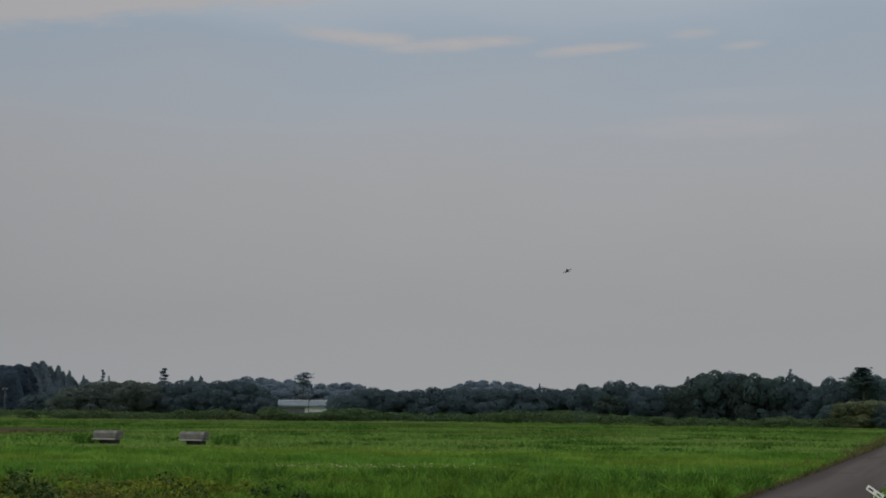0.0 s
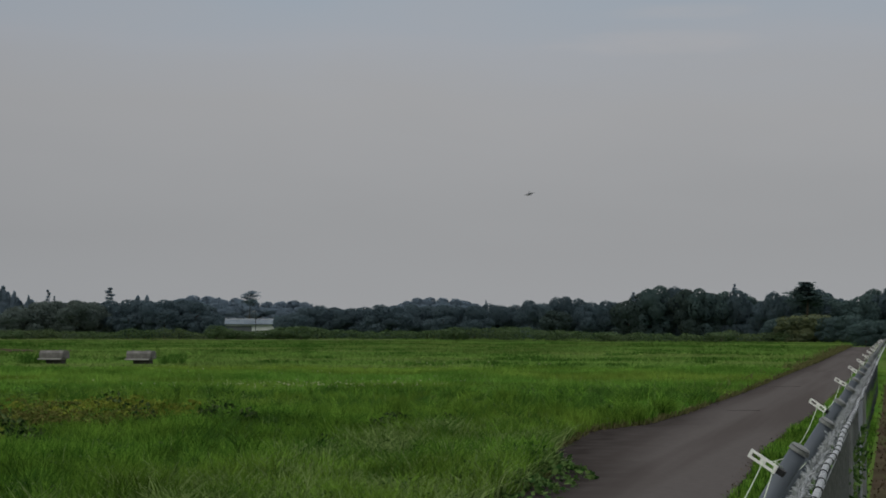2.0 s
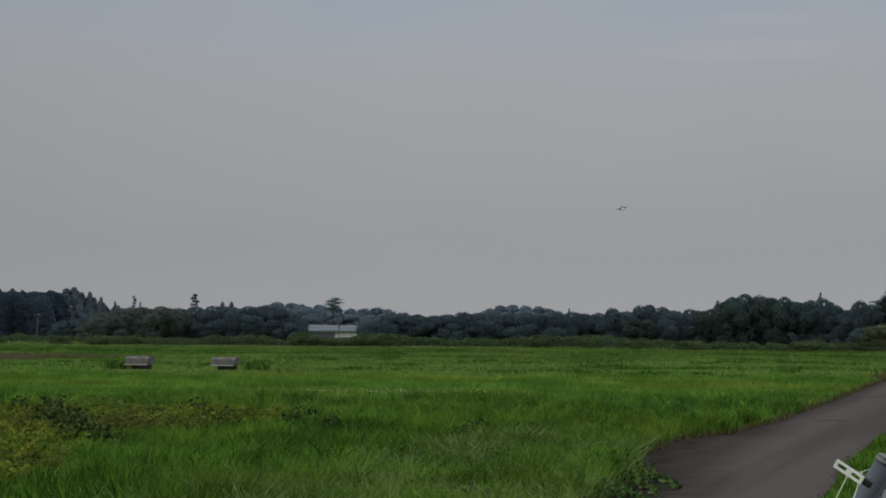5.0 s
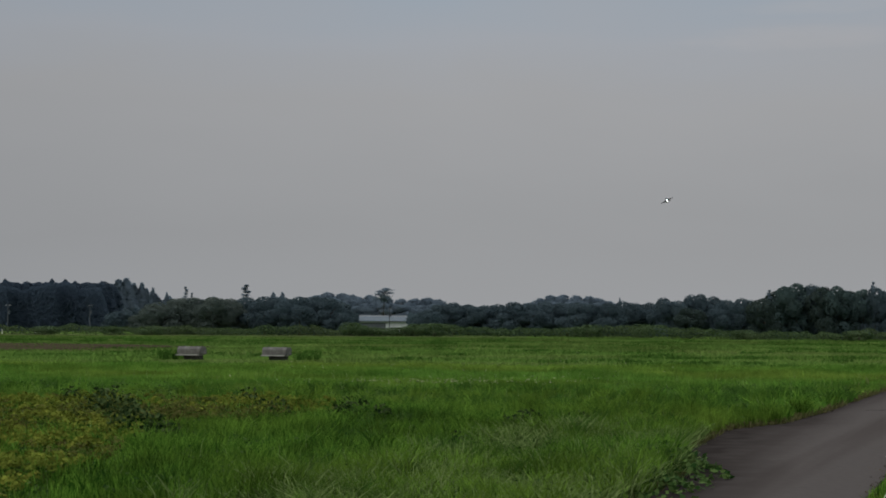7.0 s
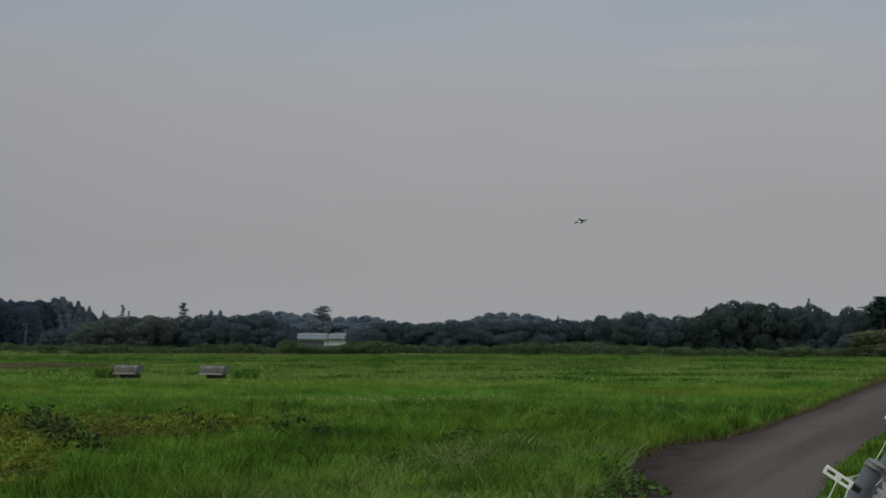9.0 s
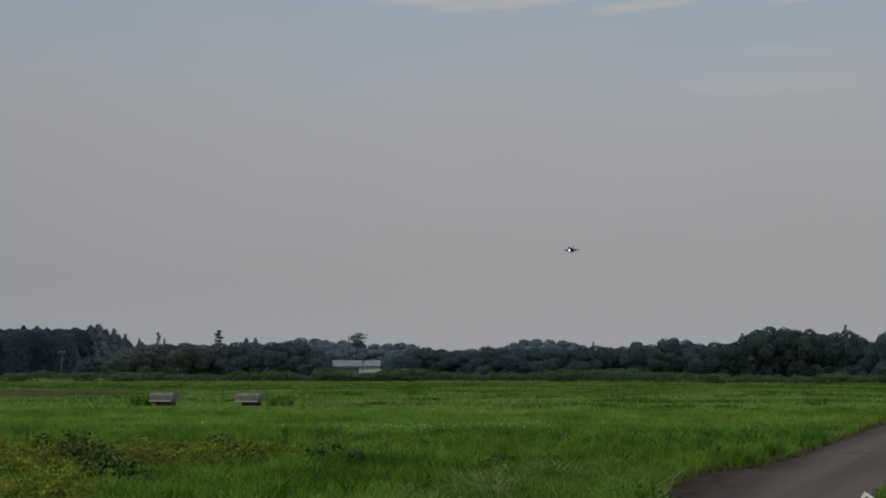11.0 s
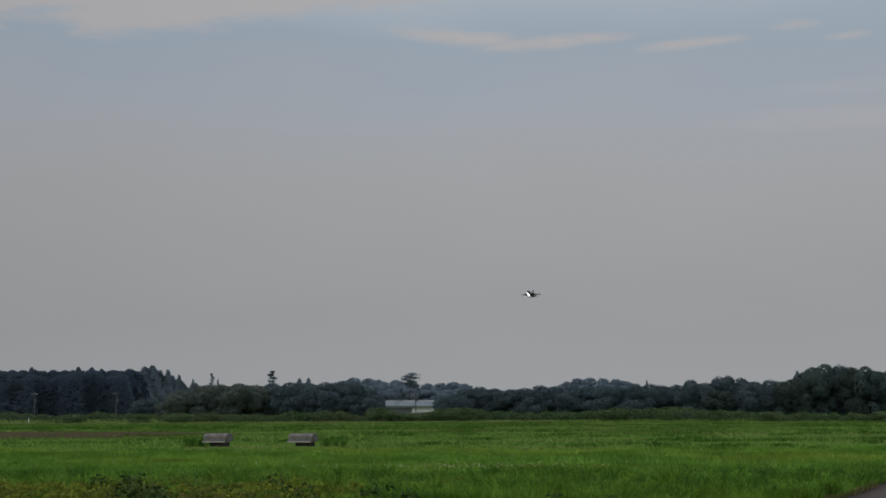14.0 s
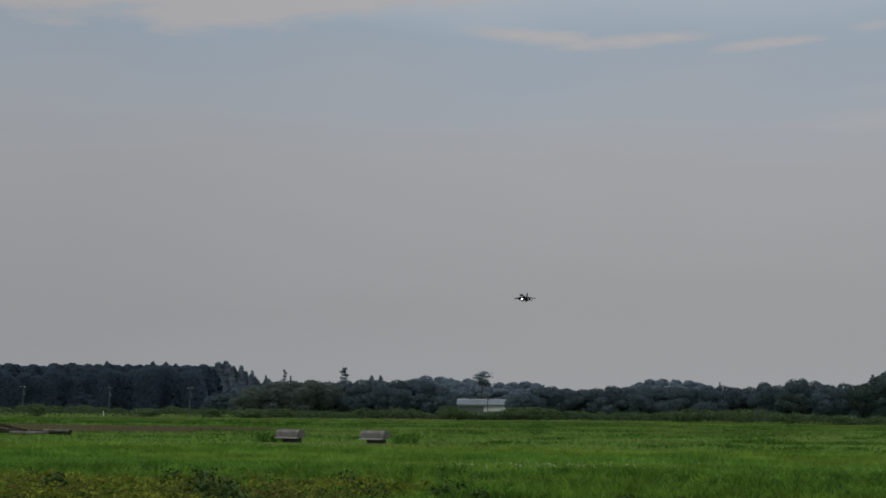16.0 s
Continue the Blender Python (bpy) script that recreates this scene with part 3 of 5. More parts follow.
def build_leafy_weeds():
    rng = np.random.default_rng(17)
    for mat, count, far, level, per, size, label in ((VINE, 4000, 75, 0.6, 18, 0.035, "low leafy green weeds scattered through the grass"),):
        x, y = meadow_points(rng, count, 25, far)
        ok = (value_noise(x, y, 1.5, 25 + per) > level) & (x < SLOPE * y - 4)
        x, y = x[ok], y[ok]
        n = len(x)
        tall = 0.28 + 0.3 * rng.random(n)
        at = np.stack([x[:, None] + rng.normal(size=(n, per)) * 0.11, y[:, None] + rng.normal(size=(n, per)) * 0.11, tall[:, None] * (0.45 + 0.55 * rng.random((n, per)))], 2).reshape(-1, 3)
        v, f = leaf_quads(rng, at, size * (1 + 1.4 * rng.random(len(at))), 0.4)
        tagged(raw("leafy_weeds", v, f, mat), label, "weeds", kind="stuff")
    x, y = meadow_points(rng, 1500, 26, 90)
    ok = x < SLOPE * y - 4
    x, y = x[ok], y[ok]
    blades("seed_stalks", REED, rng, x, y, 0.45 + 0.3 * rng.random(len(x)), 0.012 + 0.006 * rng.random(len(x)), 0.1 + 0.3 * rng.random(len(x)), "pale seed stalks standing above the grass")


def build_vines():
    """Broad-leaved vine that sprawls over the grass in clumps: middle, reach, height, leaves, leaf size."""
    rng = np.random.default_rng(40)
    for mat, label, clumps in (
            (VINE, "green broad-leaved vine sprawling over the road's edge", [(2.7, 34.2, 1.1, 2.6, 0.55, 1300, 0.13), (1.7, 30.8, 1.2, 2.0, 0.55, 900, 0.13), (3.4, 54.0, 1.0, 1.3, 0.5, 240, 0.16), (6.6, 53.8, 1.2, 0.8, 0.45, 260, 0.14)]),
            (VINE_DARK, "dark broad-leaved vine clumps standing out of the meadow weeds", [
                (-11.1, 49.3, 1.17, 1.44, 1.05, 676, 0.16), (-11.9, 51.3, 0.72, 1.08, 0.9, 338, 0.16), (-8.8, 41.2, 0.81, 1.44, 0.95, 546, 0.14), (-7.7, 38.8, 0.72, 1.26, 0.85, 416, 0.14), (-9.9, 45.2, 0.63, 1.08, 0.9, 312, 0.14),
                (-6.5, 48.9, 0.63, 0.9, 0.8, 260, 0.14), (-4.6, 49.3, 0.81, 1.17, 0.85, 390, 0.14), (-3.6, 47.3, 0.54, 0.9, 0.7, 234, 0.14), (-8.1, 53.8, 0.81, 1.08, 0.9, 286, 0.16), (-13.4, 53.8, 0.72, 0.9, 0.9, 286, 0.16),
                (0.2, 46, 0.9, 1.08, 0.65, 390, 0.13), (1.5, 46.9, 0.72, 0.81, 0.55, 234, 0.13), (-1.2, 37.3, 0.54, 0.72, 0.6, 234, 0.12), (-15.9, 50.5, 0.63, 0.9, 0.85, 260, 0.16)])):
        sets = []
        for cx, cy, wide, deep, tall, count, size in clumps:
            a, r = rng.random(count) * 6.283, np.sqrt(rng.random(count))
            reach = 0.6 + 0.8 * value_noise(a * 3 + cx, r, 1.0, 41)
            x, y = cx + np.cos(a) * r * wide * reach, cy + np.sin(a) * r * deep * reach
            z = tall * (1 - r ** 2) * (0.35 + 0.65 * rng.random(count)) + 0.05
            sets.append(leaf_quads(rng, np.stack([x, y, z], 1), size * (0.5 + 0.8 * rng.random(count)), 0.4)[0])
        v = np.concatenate(sets)
        tagged(raw("vine_clumps", v, np.arange(len(v)).reshape(-1, 4), mat), label, "weeds", kind="stuff")


def build_flowers():
    rng = np.random.default_rng(13)
    at = []
    for cx, cy, sx, sy, n in ((-3.5, 73.5, 2.3, 1.6, 240), (0.8, 77, 2.2, 2.5, 40), (4.5, 120, 4.0, 5, 40), (-4, 100, 8, 10, 50), (14, 130, 8, 12, 40)):
        at.append(np.stack([cx + rng.normal(size=n) * sx, cy + rng.normal(size=n) * sy, 0.44 + 0.14 * rng.random(n)], 1))
    at = np.concatenate(at)
    v, f = leaf_quads(rng, at, 0.06 + 0.035 * rng.random(len(at)), 0.3)
    tagged(raw("meadow_flowers", v, f, FLOWER), "small pale clover flowers in the meadow", "flowers", kind="stuff")


build_meadow()
build_verge()
build_tussocks()
build_litter()
build_weeds()
build_leafy_weeds()
build_vines()
build_flowers()


# ---- trees ----
def spot(u, depth):
    """A place on the ground at that depth ahead: u runs from left to right across the skyline."""
    return (u - 784) / 3200 * depth, depth


def tree_height(top, depth):
    return EYE + (609 - top) / 3200 * depth


def trunk_part(parent, height, radius, rng, limbs=5, lean=0.0):
    bm = bmesh.new()
    tube(bm, [(0, 0, -0.1), (lean * 0.2, 0.02, height * 0.3), (lean, 0, height)], [radius * 1.2, radius * 0.8, radius * 0.2], 8)
    for k in range(limbs):
        a, z = 2.4 * k + rng.uniform(0, 1), height * rng.uniform(0.3, 0.75)
        r = height * rng.uniform(0.18, 0.3)
        tube(bm, [(lean * 0.3, 0, z), (math.cos(a) * r * 0.5, math.sin(a) * r * 0.5, z + r * 0.5), (math.cos(a) * r, math.sin(a) * r, z + r)], [radius * 0.4, radius * 0.25, radius * 0.08], 5)
    return part("trunk", bm, BARK, parent)


def broadleaf(seed, mat, count=4200, tall=10.0, wide=9.0, low=0.06, leaf=0.46):
    """A round-crowned tree: leaf clumps on a cluster of lobes, down to low times its height."""
    rng, pr = np.random.default_rng(seed), random.Random(seed)
    tree = empty("broadleaf_tree")
    trunk_part(tree, tall * 0.8, 0.22, pr)
    lobes = []
    for k in range(24):
        a, r = pr.uniform(0, 6.283), wide * 0.5 * math.sqrt(pr.random()) * 0.68
        z = tall * (low + (0.8 - low) * pr.random() ** 0.85)
        squeeze = math.sqrt(max(0.05, 1 - ((z / tall - 0.42) / 0.60) ** 2))
        lobes.append((math.cos(a) * r * squeeze, math.sin(a) * r * squeeze, z, wide * pr.uniform(0.15, 0.22)))
    lobes.append((0, 0, tall * 0.84, wide * 0.17))
    lobes = np.array(lobes)
    more = count * 4
    pick = rng.integers(0, len(lobes), more)
    d = rng.normal(size=(more, 3))
    d /= np.linalg.norm(d, axis=1)[:, None]
    at = lobes[pick, :3] + d * (lobes[pick, 3] * (0.86 + 0.22 * rng.random(more)))[:, None] * np.array([1, 1, 0.85])
    gap = np.linalg.norm(at[:, None] - lobes[None, :, :3], axis=2) - lobes[None, :, 3] * 0.78
    show = np.nonzero((gap > 0).all(1) & (at[:, 2] > 0.2) & (at[:, 2] < tall))[0][:count]
    at, d = at[show], d[show]
    out = d + 0.5 * at / wide * np.array([1, 1, 0])
    v, f = facing_leaves(rng, at, out, leaf * (0.7 + 0.9 * rng.random(len(at))), 0.42)
    raw("crown", v, f, mat, tree)
    return tagged(tree, "", "tree")


def conifer(seed, mat, tall=14.0, wide=4.4, count=2700, ragged=0.1, bare=0.0, power=0.62):
    """A pointed conifer: whorls of drooping sprays that shorten to the tip."""
    rng, pr = np.random.default_rng(seed), random.Random(seed)
    tree = empty("conifer_tree")
    trunk_part(tree, tall * 0.97, 0.2, pr, 0)
    h = bare + (1 - bare) * rng.random(count) ** 1.15
    a = rng.random(count) * 6.283
    reach = wide / 2 * np.clip(1 - h, 0, 1) ** power * (1 + ragged * np.sin(h * 9 + a * 3)) + 0.12
    r = reach * (0.55 + 0.45 * np.sqrt(rng.random(count)))
    at = np.stack([np.cos(a) * r, np.sin(a) * r, tall * h - r * 0.15], 1)
    at[:, 2] = np.clip(at[:, 2], 0.2, tall)
    out = np.stack([np.cos(a), np.sin(a), 0.35 + 0 * a], 1)
    v, f = facing_leaves(rng, at, out, 0.55 + 0.5 * rng.random(count), 0.4)
    raw("crown", v, f, mat, tree)
    return tagged(tree, "", "tree")


def pine(seed, mat, tall=14.0, wide=5.5, low=0.55, taper=0.45, tiers=13):
    """A pine with level pads of needles on a bare trunk; taper: how much the pads shorten towards the top."""
    rng, pr = np.random.default_rng(seed), random.Random(seed)
    tree = empty("pine_tree")
    trunk_part(tree, tall * 0.95, 0.2, pr, 0 if taper > 0.8 else 5, 0.3)
    at = []
    for k in range(tiers):
        z = tall * (low + (0.985 - low) * k / (tiers - 1))
        a, r = 2.4 * k + pr.uniform(-0.4, 0.4), wide * 0.36 * (1 - taper * k / (tiers - 1)) * pr.uniform(0.75, 1.2)
        n = 150
        flare = 0.15 * (1 - 0.85 * max(taper, 0) * k / (tiers - 1))
        thick = 0.35 if mat is LEAF_GREEN else 0.18
        at.append(np.stack([math.cos(a) * r * 0.75 + rng.normal(size=n) * wide * flare, math.sin(a) * r * 0.75 + rng.normal(size=n) * wide * flare, z + rng.normal(size=n) * thick], 1))
    at = np.concatenate(at)
    at[:, 2] = np.minimum(at[:, 2], tall)
    v, f = facing_leaves(rng, at, np.tile((0.0, 0.0, 1.0), (len(at), 1)) + 0.4 * at / wide * np.array([1, 1, 0]), 0.4 + 0.35 * rng.random(len(at)), 0.7)
    raw("crown", v, f, mat, tree)
    return tagged(tree, "", "tree")


def plant(first, size, u, top, depth, width=None, turn=0.0, label="", group="", sink=0.0):
    """A copy of a tree, made as tall as the skyline shows; size: the first one's height and crown width."""
    x, y = spot(u, depth)
    tall = tree_height(top, depth)
    k = tall / size[0]
    kw = (width * depth / 3200 / size[1]) if width else k
    ob = copy_thing(first, pose(x, y, -sink, 0, 0, turn))
    ob.scale = (kw, kw, k)
    return tagged(ob, label, "", group)


def build_trees():
    pr = random.Random(77)
    B = (10.0, 9.0)
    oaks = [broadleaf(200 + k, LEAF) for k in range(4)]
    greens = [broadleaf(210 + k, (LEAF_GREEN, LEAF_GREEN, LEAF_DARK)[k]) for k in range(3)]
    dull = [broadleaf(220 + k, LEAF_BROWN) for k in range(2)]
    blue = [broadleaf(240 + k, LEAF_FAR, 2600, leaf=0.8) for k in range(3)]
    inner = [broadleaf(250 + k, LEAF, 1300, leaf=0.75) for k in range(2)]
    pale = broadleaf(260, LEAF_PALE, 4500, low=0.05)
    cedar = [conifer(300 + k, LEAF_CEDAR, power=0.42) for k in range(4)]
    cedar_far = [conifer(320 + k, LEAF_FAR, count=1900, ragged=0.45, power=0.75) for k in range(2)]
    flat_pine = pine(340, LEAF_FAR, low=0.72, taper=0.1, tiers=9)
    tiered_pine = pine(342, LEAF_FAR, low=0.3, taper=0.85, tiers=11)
    dark_pine = pine(341, LEAF_GREEN, low=0.66, taper=0.85, tiers=10)
    firsts = oaks + greens + dull + inner + blue + [pale] + cedar + cedar_far + [flat_pine, tiered_pine, dark_pine]
    C = (14.0, 4.4)
    P = (14.0, 5.5)
    # cedar plantation, two rows deep
    u = -470.0
    while u < 50:
        top = 540 - 4 * pr.random() + (4 * pr.random() if u < -250 else 0)
        plant(pr.choice(cedar), C, u, top, 560 + pr.uniform(-6, 6), pr.uniform(50, 74), pr.uniform(0, 360), "tall dark cedar in a dense plantation", "cedar plantation")
        plant(pr.choice(cedar), C, u + 9, top + 3, 575 + pr.uniform(-6, 6), 70, pr.uniform(0, 360), "tall dark cedar in a dense plantation", "cedar plantation")
        u += pr.uniform(13, 21)
    for u, top, w in ((-135, 533, 12), (-50, 533, 14), (-26, 534, 16), (-8, 536, 12)):
        plant(pr.choice(cedar), C, u, top, 566, w * 2, pr.uniform(0, 360), "tall cedar standing above the plantation", "cedar plantation")
    # far blue conifers beside the plantation
    for u, top, w in ((58, 541, 50), (70, 533, 60), (84, 531, 56), (97, 540, 50), (112, 539, 36), (120, 549, 40), (136, 560, 60), (160, 562, 60)):
        plant(pr.choice(cedar_far), C, u, top, 720, w, pr.uniform(0, 360), "tall distant conifer, needles tinted blue-green for haze", "distant conifers")
    for u, top, w, kind in ((132, 545, 20, 1), (157, 553, 14, 1), (191, 545, 22, 0), (202, 556, 15, 0), (348, 552, 22, 1), (364, 552, 22, 1), (241, 560, 14, 1), (655, 569, 9, 0)):
        first = tiered_pine if kind == 0 else blue[1]
        plant(first, P if kind == 0 else B, u, top, 560, w, pr.uniform(0, 360), "single tall tree rising behind the wood", "trees above the wood")
    for u, top, w in ((66, 588, 60), (84, 584, 64), (104, 581, 60), (122, 586, 50)):
        plant(inner[u % 2], B, u, top, 545, w, pr.uniform(0, 360), "dark broadleaf tree in the gap beside the plantation", "trees beside the plantation")
    # wood with rounded crowns
    for u, top, w in ((120, 584, 70), (142, 571, 84), (172, 563, 90), (205, 561, 96), (238, 561, 90), (270, 563, 86), (300, 561, 90), (332, 560, 92), (362, 559, 88), (395, 560, 90), (424, 556, 84), (450, 562, 76), (464, 572, 60), (476, 588, 40)):
        front = pr.choice(dull if u < 280 else oaks)
        plant(front, B, u, top + pr.uniform(-1, 2), 425 + pr.uniform(-10, 12), w, pr.uniform(0, 360), "rounded broadleaf tree at the wood's edge", "wood beyond the meadow")
        plant(pr.choice(inner), B, u + 14, top + 5, 450, w, pr.uniform(0, 360), "broadleaf tree inside the wood", "wood beyond the meadow")
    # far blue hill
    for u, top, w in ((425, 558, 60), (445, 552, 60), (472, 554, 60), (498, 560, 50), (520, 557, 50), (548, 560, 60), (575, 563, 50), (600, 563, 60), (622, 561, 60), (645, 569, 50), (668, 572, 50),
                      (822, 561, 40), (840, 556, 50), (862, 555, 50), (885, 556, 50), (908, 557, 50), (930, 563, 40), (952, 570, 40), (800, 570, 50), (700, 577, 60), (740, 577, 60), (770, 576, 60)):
        plant(pr.choice(blue), B, u, top, 830 + pr.uniform(-15, 15), w * 1.25, pr.uniform(0, 360), "distant broadleaf tree, leaves tinted blue-green for haze", "far wooded rise")
        plant(pr.choice(blue), B, u + 12, top + 12, 800, w * 1.3, pr.uniform(0, 360), "distant broadleaf tree, leaves tinted blue-green for haze", "far wooded rise")
    plant(tiered_pine, P, 299, 541, 560, 42, 20, "tiered conifer rising behind the wood")
    plant(flat_pine, P, 544, 546, 700, 32, 40, "flat-topped pine standing above the wood")
    # middle wood
    for u, top, w in ((614, 588, 36), (624, 581, 46), (640, 573, 56), (668, 569, 60), (695, 572, 62), (722, 574, 60), (748, 571, 64), (775, 568, 66), (802, 568, 66), (830, 566, 66), (858, 570, 66), (886, 569, 64), (914, 571, 64), (942, 568, 60),
                      (968, 566, 60), (990, 568, 60), (1014, 567, 60), (1038, 559, 54), (1060, 567, 54), (1082, 564, 56), (1104, 552, 50), (1126, 556, 50), (1150, 561, 56), (1176, 559, 56), (1204, 564, 56)):
        plant(pr.choice(oaks), B, u, top + pr.uniform(-1, 1.5), 440 + pr.uniform(-12, 12), w * 1.25, pr.uniform(0, 360), "rounded dark broadleaf tree in the wood", "wood beyond the meadow")
        plant(pr.choice(inner), B, u + 12, top + 7, 462, w * 1.25, pr.uniform(0, 360), "broadleaf tree inside the wood", "wood beyond the meadow")
    plant(cedar_far[1], C, 962, 562, 470, 12, 10, "slim tree top above the wood", "trees above the wood")
    plant(greens[2], B, 1080, 577, 386, 76, 30, "dark round tree standing before the wood")
    # nearer wood by the road
    for u, top, w in ((1215, 558, 60), (1232, 548, 60), (1250, 538, 64), (1272, 531, 70), (1298, 534, 64), (1320, 538, 60), (1342, 536, 60), (1364, 546, 60), (1388, 543, 56), (1408, 537, 56), (1432, 552, 60), (1455, 560, 60),
                      (1475, 541, 52), (1500, 548, 60), (1530, 531, 66), (1556, 536, 60), (1580, 554, 60), (1606, 558, 60), (1630, 551, 60), (1655, 536, 70), (1690, 530, 80), (1730, 534, 80)):
        plant(pr.choice(greens + oaks[:1]), B, u, top + pr.uniform(-1, 1), 376 + pr.uniform(-8, 8), w * 1.2, pr.uniform(0, 360), "broadleaf tree in the wood by the road", "wood by the road")
        plant(pr.choice(inner), B, u + 14, top + 9, 400, w * 1.35, pr.uniform(0, 360), "broadleaf tree inside the wood", "wood by the road")
    for u, top, w in ((1640, 597, 70), (1690, 590, 90), (1745, 586, 90)):
        plant(greens[1], B, u, top, 268, w, pr.uniform(0, 360), "dark bushy tree closing off the road's end", "bushy trees at the road's end")
    plant(dark_pine, P, 1533, 528, 366, 92, 0, "spreading dark pine in the wood by the road")
    plant(tiered_pine, P, 1405, 532, 380, 20, 0, "slim conifer top above the wood by the road")
    plant(tiered_pine, P, 1224, 547, 380, 24, 0, "slim conifer top above the wood by the road")
    for u, top, w, d in ((1478, 592, 60, 352), (1512, 586, 76, 346), (1548, 583, 80, 342), (1582, 588, 70, 338), (1622, 584, 80, 334)):
        plant(pale if u in (1512, 1548) else greens[0], B, u, top, d, w, pr.uniform(0, 360), "low spreading tree with pale flowering sprays" if u in (1512, 1548) else "low bushy tree at the road's end", "bushy trees at the road's end")
    for f in firsts:
        for o in (*f.children_recursive, f):
            bpy.data.objects.remove(o)


def build_woodland_floor():
    """Undergrowth that closes the woods behind their front trees; the cedars get an added leaf curtain before them."""
    rng = np.random.default_rng(14)
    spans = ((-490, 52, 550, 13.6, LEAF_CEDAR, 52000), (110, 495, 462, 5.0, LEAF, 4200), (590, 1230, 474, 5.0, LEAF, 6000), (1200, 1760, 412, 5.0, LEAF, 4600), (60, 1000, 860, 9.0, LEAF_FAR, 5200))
    for u0, u1, depth, tall, mat, n in spans:
        u, d = rng.uniform(u0, u1, n), depth + rng.uniform(-4, 4, n)
        z = tall * rng.random(n)
        if mat is LEAF_CEDAR:
            z *= (0.8 + 0.3 * value_noise(u, u * 0, 17, 81)) * np.clip((u1 + 10 - u) / 24, 0.3, 1)
            d = d + 5 * value_noise(u, u * 0, 23, 82)
        at = np.stack([(u - 784) / 3200 * d, d, z], 1)
        v, f = facing_leaves(rng, at, np.tile((0.0, -1.0, 0.35), (n, 1)), (0.5 if mat is LEAF_CEDAR else 1.3) * (1 + 0.9 * rng.random(n)), 0.45)
        tagged(raw("woodland_undergrowth", v, f, mat), "dark leaf mass filling the wood among its trees", "undergrowth", kind="stuff")


def build_hedge():
    rng = np.random.default_rng(15)
    n = 38000
    u = rng.uniform(-520, 1625, n)
    d = 391 + rng.uniform(-4, 4, n) - np.clip((u - 900) / 300, 0, 1) * 42
    tall = 1.1 + 1.1 * value_noise(u, u * 0, 45, 31) + 0.7 * value_noise(u, u * 0, 14, 32)
    tall += 0.9 * np.exp(-((u - 965) / 75) ** 2) - 0.5 * np.exp(-((u - 1300) / 160) ** 2) + 0.5 * np.exp(-((u - 640) / 60) ** 2)
    at = np.stack([(u - 784) / 3200 * d, d, tall * rng.random(n) ** 0.7], 1)
    v, f = leaf_quads(rng, at, 0.2 + 0.22 * rng.random(n), 0.1)
    tagged(raw("hedge", v, f, LEAF_HEDGE), "rough olive-green hedgerow along the meadow's far edge", "hedge", kind="stuff")
    shrub = broadleaf(270, LEAF_HEDGE, 2600, 3.0, 5.0, 0.05, 0.2)
    shrub.name = "shrub"
    for u, top, w, d in ((-262, 609, 40, 375), (-60, 616, 60, 382), (60, 615, 44, 382), (130, 617, 50, 380), (486, 607, 52, 384), (504, 612, 50, 384), (524, 615, 56, 385), (549, 617, 56, 384), (578, 615, 50, 385), (598, 609, 50, 384), (635, 608, 80, 384), (905, 609, 60, 384), (1000, 608, 60, 384), (1180, 617, 60, 352), (1380, 617, 70, 346), (1500, 617, 60, 346)):
        plant(shrub, (3.0, 5.0), u, top, d, w, u * 7 % 360, "low rounded shrub in the hedgerow", "hedgerow shrubs")
    for o in (*shrub.children_recursive, shrub):
        bpy.data.objects.remove(o)
    # pale dry strip along the hedge's foot
    n = 5200
    u = rng.uniform(-500, 800, n)
    d = 381 + rng.uniform(-3, 3, n)
    keep = value_noise(u, u * 0, 40, 37) + 0.4 * rng.random(n) > 0.35
    u, d = u[keep], d[keep]
    blades("verge_grass", STRAW, rng, (u - 784) / 3200 * d, d, 0.16 + 0.12 * rng.random(len(u)), 0.3, 0.6 + 0.6 * rng.random(len(u)), "pale dry grass strip along the hedge's foot")
    # rank strip beyond the bare soil
    n = 5000
    u = rng.uniform(-480, 240, n)
    d = 262 + rng.uniform(-8, 8, n) + 10 * value_noise(u, u * 0, 60, 35)
    x = (u - 784) / 3200 * d
    keep = value_noise(u, u * 0, 30, 36) > 0.35
    x, d = x[keep], d[keep]
    blades("rank_grass", GRASS_DARK, rng, x, d, 0.2 + 0.3 * rng.random(len(x)), 0.15, 0.5 + 0.8 * rng.random(len(x)), "dark ragged weeds behind the bare soil")


build_trees()
build_woodland_floor()
build_hedge()

